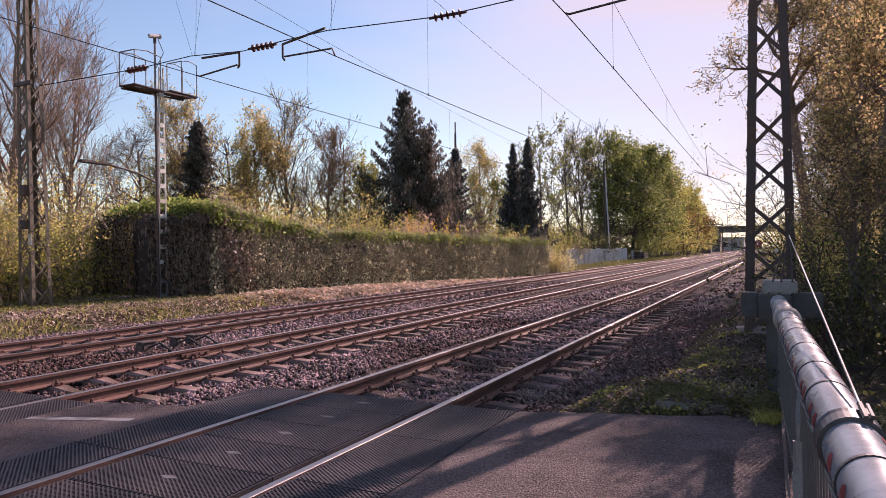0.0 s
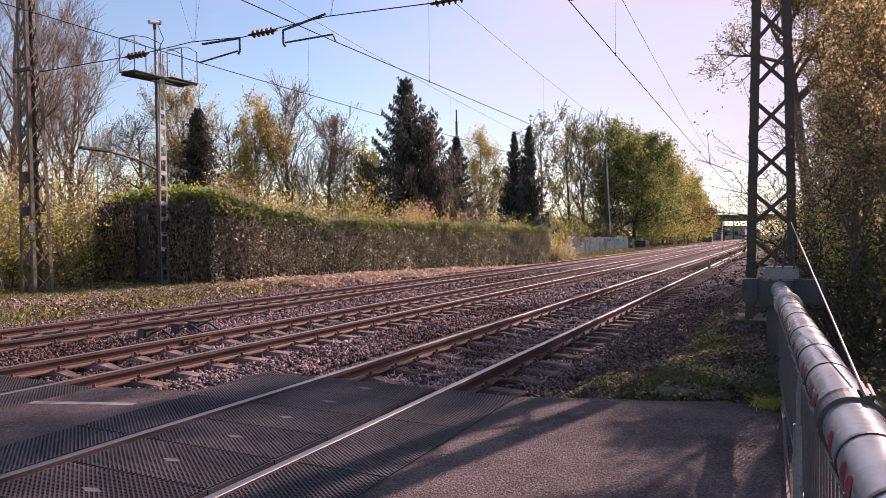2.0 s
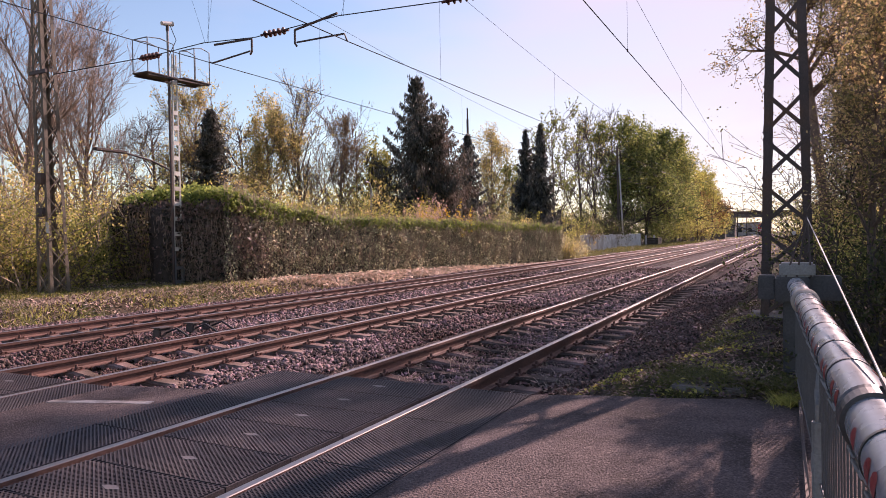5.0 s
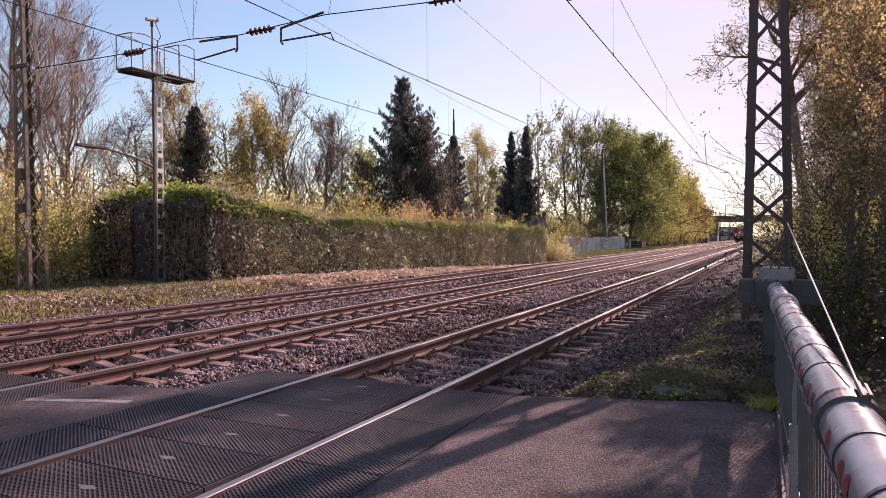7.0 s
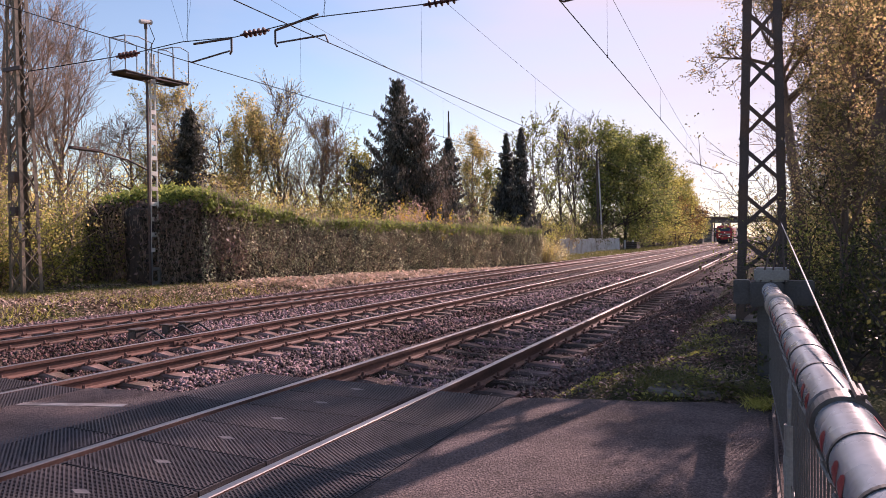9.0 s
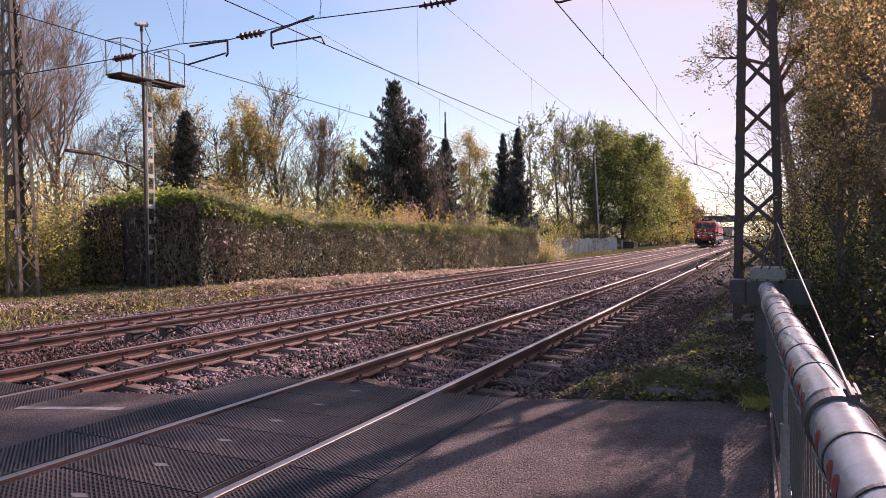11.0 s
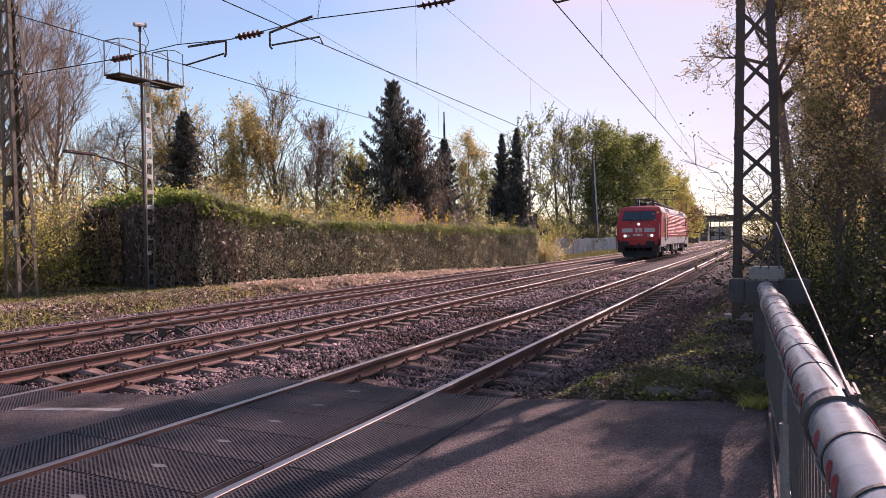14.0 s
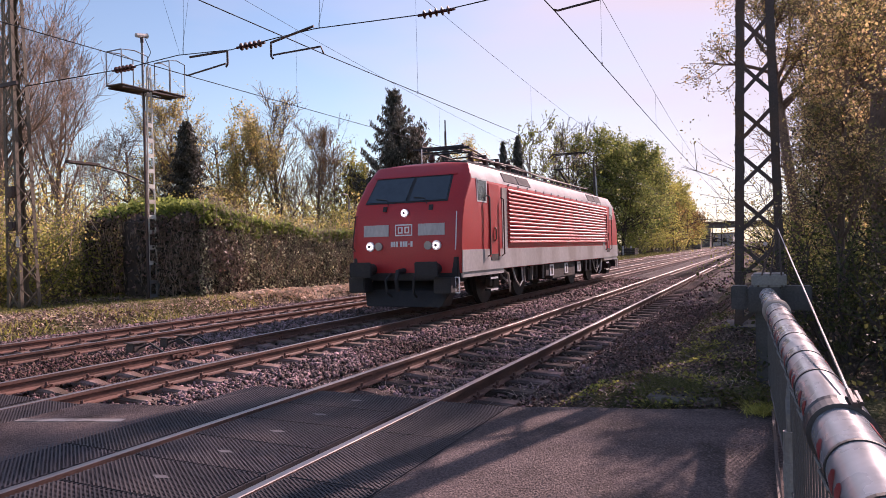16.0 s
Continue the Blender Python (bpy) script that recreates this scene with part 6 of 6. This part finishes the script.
part("body", shell(), (PAINT_RED, PAINT_ROOF), loco, bevel=0.012, smooth=True)
for s in (-1, 1):
    part("grey_band", Build().box(s * 1.47, s * 1.496, 0.14, LENGTH - 0.14, 0.97, 1.49) if s > 0 else Build().box(-1.496, -1.47, 0.14, LENGTH - 0.14, 0.97, 1.49), PAINT_GREY, loco, "weathered pale grey lower band")
    part("skirt", Build().box(s * 1.42 - 0.05, s * 1.42 + 0.05, 0.2, 2.9, 0.84, 0.98), PAINT_GREY, loco)
    part("skirt", Build().box(s * 1.42 - 0.05, s * 1.42 + 0.05, LENGTH - 2.9, LENGTH - 0.2, 0.84, 0.98), PAINT_GREY, loco)
    # ribbed side wall
    rib_wall = part("rib_panel", Build().box(min(s * 1.475, s * 1.492), max(s * 1.475, s * 1.492), 3.2, 16.05, 1.6, 3.16), PAINT_RED, loco, "ribbed red side panel")
    for i in range(14):
        z = 1.63 + i * 0.108
        prof = [(s * 1.49, z + 0.004), (s * 1.545, z + 0.016), (s * 1.54, z + 0.05), (s * 1.49, z + 0.092)]
        part("rib", Build().extrude(prof, 3.3, 15.95), PAINT_RED, rib_wall)
    for y0, flip in ((0, 1), (LENGTH, -1)):
        Y = lambda v: y0 + flip * v
        span_y = lambda a, c: (min(Y(a), Y(c)), max(Y(a), Y(c)))
        a, c = span_y(1.15, 1.7)
        part("side_window", Build().box(min(s * 1.46, s * 1.495), max(s * 1.46, s * 1.495), a, c, 2.7, 3.2), GLASS, loco)
        part("window_frame", Build().box(min(s * 1.46, s * 1.49), max(s * 1.46, s * 1.49), a - 0.05, c + 0.05, 2.66, 3.24), PAINT_WHITE, loco)
        a, c = span_y(1.85, 2.6)
        door = part("door", Build().box(min(s * 1.46, s * 1.503), max(s * 1.46, s * 1.503), a, c, 1.28, 3.16), PAINT_RED, loco, bevel=0.01)
        part("door_handle", Build().tube([(s * 1.505, (a + c) / 2, 2.05), (s * 1.54, (a + c) / 2, 2.0), (s * 1.54, (a + c) / 2, 1.75), (s * 1.505, (a + c) / 2, 1.7)], 0.02, 6), STEEL_DARK, door)
        a, c = span_y(2.82, 3.2)
        part("grey_post", Build().box(min(s * 1.46, s * 1.498), max(s * 1.46, s * 1.498), a, c, 1.492, 3.12), PAINT_GREY, loco, "pale grey post beside the ribbed panel")
        a, c = span_y(1.85, 2.6)
        for z in (0.76, 0.46):
            part("step_edge", Build().box(min(s * 1.448, s * 1.462), max(s * 1.448, s * 1.462), a + 0.12, c - 0.12, z - 0.045, z), PAINT_WHITE, loco, "white step edge")
        part("cable_hoop", Build().tube([(s * 1.36, Y(3.9), 0.95), (s * 1.42, Y(4.0), 0.6), (s * 1.43, Y(4.3), 0.4), (s * 1.42, Y(4.6), 0.55), (s * 1.36, Y(4.7), 0.95)], 0.022, 6), STEEL_PALE, loco)
        for v in (5.0, 5.7, 6.9):
            part("hanger", Build().box(min(s * 1.3, s * 1.36), max(s * 1.3, s * 1.36), Y(v) - 0.035, Y(v) + 0.035, 0.5, 0.97), STEEL_GREY, loco)
        part("air_pipe", Build().tube([(s * 1.38, Y(3.1), 0.9), (s * 1.42, Y(3.35), 0.8), (s * 1.42, Y(3.5), 0.45), (s * 1.36, Y(3.65), 0.3)], 0.035, 8), STEEL_PALE, loco)
        part("step_recess", Build().box(min(s * 1.46, s * 1.506), max(s * 1.46, s * 1.506), a + 0.1, c - 0.1, 1.2, 1.36), UNDER, loco)
        for v in (1.74, 2.74):
            part("handrail", Build().tube([(s * 1.49, Y(v), 2.85), (s * 1.57, Y(v), 2.8), (s * 1.57, Y(v), 1.35), (s * 1.49, Y(v), 1.3)], 0.02, 6), STEEL_DARK, loco)
        part("step", Build().box(min(s * 1.3, s * 1.45), max(s * 1.3, s * 1.45), a + 0.1, c - 0.1, 0.72, 0.76).box(min(s * 1.3, s * 1.45), max(s * 1.3, s * 1.45), a + 0.1, c - 0.1, 0.42, 0.46), UNDER, loco)
        # roof-slope grilles
        for g in (3.2, 4.4):
            u = (1.465, 3.225)
            t = (1.283, 3.615)
            n0, n1 = span_y(g, g + 1.1)
            pa = [(u[0] + (t[0] - u[0]) * k + 0.012, u[1] + (t[1] - u[1]) * k + 0.012) for k in (0.2, 0.85)]
            quad = [(s * pa[0][0], n0, pa[0][1]), (s * pa[0][0], n1, pa[0][1]), (s * pa[1][0], n1, pa[1][1]), (s * pa[1][0], n0, pa[1][1])]
            low = [(x - s * 0.02, y, z - 0.02) for x, y, z in quad]
            part("roof_grille", Build().add(quad + low, [(0, 1, 2, 3), (7, 6, 5, 4), (0, 4, 5, 1), (1, 5, 6, 2), (2, 6, 7, 3), (3, 7, 4, 0)]), GRILLE, loco)
    for i in range(15):
        y = 3.4 + i * 0.83
        part("drip_rib", Build().box(min(s * 1.44, s * 1.49), max(s * 1.44, s * 1.49), y, y + 0.05, 3.2, 3.26), PAINT_ROOF, loco)


def on_front(x, z, out=0.01):
    """A point on the sloping front."""
    edge = max(0.0, abs(x) - 1.26) / 0.22
    return Vector((x, front_y(z) - out + edge * 0.12, z))


def front_plate(corners, thick=0.02):
    """A plate lying on the front; corners are (x, z)."""
    n = len(corners)
    outer, inner = [on_front(x, z, thick) for x, z in corners], [on_front(x, z, -0.01) for x, z in corners]
    return Build().add(outer + inner, [tuple(range(n)), tuple(range(2 * n - 1, n - 1, -1))] + [(i, i + n, (i + 1) % n + n, (i + 1) % n) for i in range(n)])


for x0, x1, x2, x3 in ((-1.1, -0.02, 0.0, -1.02), (0.08, 1.08, 1.02, 0.1)):
    part("front_window", front_plate([(x0, 2.69), (x1, 2.69), (x2, 3.29), (x3, 3.29)], 0.025), GLASS, loco)
part("window_surround", front_plate([(-1.14, 2.65), (1.12, 2.65), (1.06, 3.32), (-1.06, 3.32)], 0.012), BLACK_RUBBER, loco)
part("sun_visor_edge", front_plate([(-1.14, 3.325), (1.16, 3.325), (1.15, 3.36), (-1.13, 3.36)], 0.03), PAINT_RED, loco)
for x in (-0.45, 0.6):
    part("wiper", Build().tube([on_front(x, 2.6, 0.04), on_front(x - 0.1, 2.75, 0.045), on_front(x - 0.4, 2.78, 0.045)], 0.012, 5), BLACK_RUBBER, loco)
for x in (-0.55, 0.7):
    part("wiper_box", front_plate([(x - 0.05, 2.45), (x + 0.05, 2.45), (x + 0.05, 2.58), (x - 0.05, 2.58)], 0.03), UNDER, loco)
for x0, x1 in ((-1.1, -0.4), (0.4, 1.1)):
    part("front_strip", front_plate([(x0, 1.85), (x1, 1.85), (x1, 2.13), (x0, 2.13)]), PAINT_GREY, loco, "pale grey front stripe")
# maker's emblem as a plain framed shape
emblem = part("emblem", front_plate([(-0.22, 1.85), (0.24, 1.85), (0.24, 2.13), (-0.22, 2.13)], 0.018), PAINT_WHITE, loco)
part("emblem_field", front_plate([(-0.19, 1.88), (0.21, 1.88), (0.21, 2.1), (-0.19, 2.1)], 0.022), PAINT_RED, emblem)
for x0 in (-0.14, 0.04):
    part("emblem_bar", front_plate([(x0, 1.91), (x0 + 0.13, 1.91), (x0 + 0.13, 2.07), (x0, 2.07)], 0.026), PAINT_WHITE, emblem)
    part("emblem_bar", front_plate([(x0 + 0.035, 1.94), (x0 + 0.095, 1.94), (x0 + 0.095, 2.04), (x0 + 0.035, 2.04)], 0.03), PAINT_RED, emblem)
for x0, x1, z0, z1 in [(x, x + 0.05, 1.59, 1.72) for x in (-0.34, -0.268, -0.196, -0.085, -0.013, 0.059, 0.2)] + [(0.13, 0.18, 1.645, 1.665)]:
    part("number_bar", front_plate([(x0, z0), (x1, z0), (x1, z1), (x0, z1)], 0.012), PAINT_WHITE, loco)
for x in (-0.9, 0.9):
    ring = part("headlamp", Build().disc(on_front(x, 1.61, 0.03), (0, 1, 0), 0.115, 0.05), PAINT_WHITE, loco)
    part("bulb", Build().disc(on_front(x, 1.61, 0.065), (0, 1, 0), 0.074, 0.03), LAMP, ring, "lit white headlamp")
    part("lamp_socket", Build().disc(on_front(x, 1.61, 0.085), (0, 1, 0), 0.036, 0.02), GRILLE, ring)
    k = -1 if x > 0 else 1
    tail = part("tail_lamp", Build().disc(on_front(x + 0.23 * k, 1.61, 0.02), (0, 1, 0), 0.1, 0.04), LENS, loco)
top = part("headlamp", Build().disc(on_front(0.02, 2.4, 0.03), (0, 1, 0), 0.1, 0.05), PAINT_WHITE, loco)
part("bulb", Build().disc(on_front(0.02, 2.4, 0.065), (0, 1, 0), 0.075, 0.03), LAMP, top, "lit white headlamp")
part("lamp_socket", Build().disc(on_front(0.02, 2.4, 0.085), (0, 1, 0), 0.032, 0.02), GRILLE, top)
for s in (-1, 1):
    part("corner_handrail", Build().tube([(s * 1.36, 0.02, 1.5), (s * 1.4, -0.04, 1.6), (s * 1.38, 0.1, 2.35), (s * 1.34, 0.18, 2.4)], 0.014, 6), PAINT_WHITE if s > 0 else STEEL_DARK, loco)
for y0, flip in ((0, 1), (LENGTH, -1)):
    Y = lambda v: y0 + flip * v
    lo, hi = sorted((Y(0.02), Y(0.6)))
    part("bumper_beam", Build().box(-1.42, 1.42, lo, hi, 0.78, 1.36), UNDER, loco, bevel=0.03)
    lo, hi = sorted((Y(0.1), Y(0.7)))
    part("snow_plough", Build().add([(-1.2, Y(0.15), 0.55), (1.2, Y(0.15), 0.55), (1.0, Y(-0.1), 0.16), (-1.0, Y(-0.1), 0.16), (-1.2, Y(0.6), 0.78), (1.2, Y(0.6), 0.78), (1.0, Y(0.5), 0.16), (-1.0, Y(0.5), 0.16)],
         [(0, 1, 2, 3), (7, 6, 5, 4), (0, 4, 5, 1), (1, 5, 6, 2), (2, 6, 7, 3), (3, 7, 4, 0)]), UNDER, loco, bevel=0.02)
    for s in (-1, 1):
        buf = part("buffer", Build().tube([(s * 0.875, Y(0.1), 1.06), (s * 0.875, Y(-0.25), 1.06), (s * 0.875, Y(-0.26), 1.06), (s * 0.875, Y(-0.5), 1.06)], [0.14, 0.13, 0.1, 0.1], 14), UNDER, loco)
        lo, hi = sorted((Y(-0.56), Y(-0.5)))
        part("buffer_head", Build().box(s * 0.875 - 0.3, s * 0.875 + 0.3, lo, hi, 0.88, 1.24), UNDER, buf, bevel=0.025)
        lo, hi = sorted((Y(-0.3), Y(0.1)))
        part("corner_step", Build().box(s * 1.15 - 0.22, s * 1.15 + 0.22, lo, hi, 0.5, 0.86), UNDER, loco, bevel=0.02)
        foot = Build()
        for a, c in (((1.36, 0.5), (1.36, 0.86)), ((1.36, 0.86), (1.46, 0.86)), ((1.46, 0.86), (1.46, 0.5)), ((1.46, 0.5), (1.36, 0.5))):
            foot.beam((s * a[0], Y(-0.02), a[1]), (s * c[0], Y(-0.02), c[1]), 0.025)
        part("shunter_step", foot, PAINT_WHITE, loco, "white-edged shunter step")
        part("brake_hose", Build().tube([(s * 0.35, Y(0), 0.95), (s * 0.38, Y(-0.22), 0.8), (s * 0.36, Y(-0.2), 0.5), (s * 0.34, Y(-0.02), 0.4)], 0.03, 8), BLACK_RUBBER, loco)
    part("coupling", Build().tube([(0, Y(0.05), 1.02), (0, Y(-0.3), 1.0), (0, Y(-0.38), 0.8), (0, Y(-0.3), 0.55)], [0.07, 0.06, 0.045, 0.05], 8), UNDER, loco)
    # bogie with two axles
    for wy in (3.1, 6.0):
        for s in (-1, 1):
            wheel = part("wheel", Build().tube([(s * 0.68, Y(wy), 0.625), (s * 0.715, Y(wy), 0.625), (s * 0.72, Y(wy), 0.625), (s * 0.82, Y(wy), 0.625)], [0.65, 0.65, 0.625, 0.62], 28), UNDER, loco)
            part("axle_box", Build().box(s * 1.05 - 0.13, s * 1.05 + 0.13, Y(wy) - 0.2, Y(wy) + 0.2, 0.45, 0.85), UNDER, loco, bevel=0.03)
            part("spring", Build().tube([(s * 1.1, Y(wy) + 0.42, 0.6), (s * 1.1, Y(wy) + 0.42, 1.0)], 0.09, 8), UNDER, loco)
    for s in (-1, 1):
        lo, hi = sorted((Y(2.2), Y(6.9)))
        part("bogie_frame", Build().box(s * 1.02 - 0.07, s * 1.02 + 0.07, lo, hi, 0.62, 0.86), UNDER, loco, bevel=0.03)
        for v in (2.6, 3.7, 4.5, 5.3, 6.6):
            part("brake_gear", Build().box(s * 1.16 - 0.06, s * 1.16 + 0.06, Y(v) - 0.1, Y(v) + 0.1, 0.5, 0.95), UNDER, loco, bevel=0.02)
        part("pipe", Build().tube([(s * 1.3, Y(2.9), 0.98), (s * 1.33, Y(3.2), 0.7), (s * 1.33, Y(3.6), 0.55), (s * 1.3, Y(3.9), 0.56)], 0.025, 6), STEEL_GREY, loco)
        part("sand_box", Build().box(s * 1.3 - 0.1, s * 1.3 + 0.1, Y(7.2) - 0.25, Y(7.2) + 0.25, 0.55, 0.95), UNDER, loco, bevel=0.03)
for s in (-1, 1):
    part("equipment_box", Build().box(s * 1.1 - 0.3, s * 1.1 + 0.3, 7.7, 10.7, 0.42, 0.96), UNDER, loco, bevel=0.04)
    for y in (7.4, 9.2, 11.0):
        part("data_plate", Build().box(min(s * 1.405, s * 1.42), max(s * 1.405, s * 1.42), y, y + 0.45, 0.55, 0.92), PAINT_WHITE, loco)
        part("data_mark", Build().box(min(s * 1.42, s * 1.426), max(s * 1.42, s * 1.426), y + 0.15, y + 0.3, 0.6, 0.86), UNDER, loco)
# roof gear
part("roof_deck", Build().box(-0.85, 0.85, 2.0, LENGTH - 2.0, 3.7, 3.82), GRILLE, loco, bevel=0.03)
for y in (3.4, 4.6, 5.6, 6.6, 7.4, 8.3, 9.2, 10.6, 11.5, 12.4, 13.2, 14.0, 14.8, 15.6):
    part("roof_insulator", Build().tube([(0.35, y, 3.8), (0.35, y, 3.9), (0.35, y, 4.08)], [0.12, 0.09, 0.06], 10), INSULATOR, loco)
    part("roof_equipment", Build().box(-0.5, 0.15, y - 0.35, y + 0.35, 3.8, 3.98), UNDER, loco, bevel=0.03)
part("roof_bar", Build().tube([(0.35, 3.2, 4.1), (0.35, 15.8, 4.1)], 0.025, 6), STEEL_DARK, loco)
part("roof_bar", Build().tube([(0.7, 2.6, 3.98), (0.72, 6.0, 4.05), (0.7, 9.0, 3.95), (0.72, 15.8, 4.0)], 0.022, 6), STEEL_DARK, loco)
for y in (2.9, 3.9, 4.9, 5.9):
    for x in (-0.6, 0.6):
        part("roof_insulator", Build().tube([(x, y, 3.8), (x, y, 3.95), (x, y, 4.02), (x, y, 4.16)], [0.1, 0.06, 0.1, 0.05], 10), INSULATOR, loco)
    part("roof_bar", Build().tube([(-0.65, y, 4.16), (0.65, y, 4.16)], 0.022, 6), UNDER, loco)
part("whistle_aerial", Build().tube([(-0.1, 1.3, 3.65), (-0.1, 1.3, 4.1)], 0.015, 5), PAINT_WHITE, loco)
fold = part("folded_pantograph", Build().beam((-0.6, 2.3, 4.12), (0.6, 2.3, 4.12), 0.05).beam((-0.75, 2.1, 4.22), (0.75, 2.1, 4.22), 0.06, 0.05).beam((-0.75, 2.45, 4.22), (0.75, 2.45, 4.22), 0.06, 0.05)
            .tube([(-0.5, 2.3, 4.2), (-0.3, 5.6, 4.05)], 0.025, 6).tube([(0.5, 2.3, 4.2), (0.3, 5.6, 4.05)], 0.025, 6).tube([(0, 3.4, 4.0), (0, 5.6, 4.15)], 0.04, 6)
            .tube([(-0.6, 2.3, 4.3), (-0.1, 4.2, 4.42), (0.0, 5.7, 4.3)], 0.025, 6).tube([(0.6, 2.3, 4.3), (0.1, 4.2, 4.42), (0.0, 5.7, 4.3)], 0.025, 6), UNDER, loco, "folded dark pantograph")
up = part("raised_pantograph", Build().tube([(0, 15.9, 3.95), (0, 13.8, 4.75)], 0.045, 8).tube([(-0.3, 13.8, 4.75), (-0.42, 15.7, 5.6)], 0.02, 6).tube([(0.3, 13.8, 4.75), (0.42, 15.7, 5.6)], 0.02, 6)
          .beam((-0.35, 13.8, 4.75), (0.35, 13.8, 4.75), 0.04).beam((-0.5, 15.7, 5.6), (0.5, 15.7, 5.6), 0.03), UNDER, loco, "raised pantograph touching the wire")
for y in (15.5, 15.9):
    part("collector_strip", Build().tube([(-0.95, y, 5.45), (-0.7, y, 5.62), (0.7, y, 5.62), (0.95, y, 5.45)], 0.025, 6), UNDER, up)


def motions():
    """The locomotive runs towards the crossing, slowing slightly."""
    rows = ((0, 326.0), (2, 285.0), (4, 244.5), (5.5, 214.0), (7, 184.0), (9, 144.2), (11.5, 95.0), (12.5, 75.6), (13.5, 57.3), (14, 48.3), (14.5, 39.7), (15, 31.15), (15.5, 22.7), (16, 14.35))
    walk(loco, [(t, pose(TRACK_M, y, LEVEL[TRACK_M])) for t, y in rows])


motions()
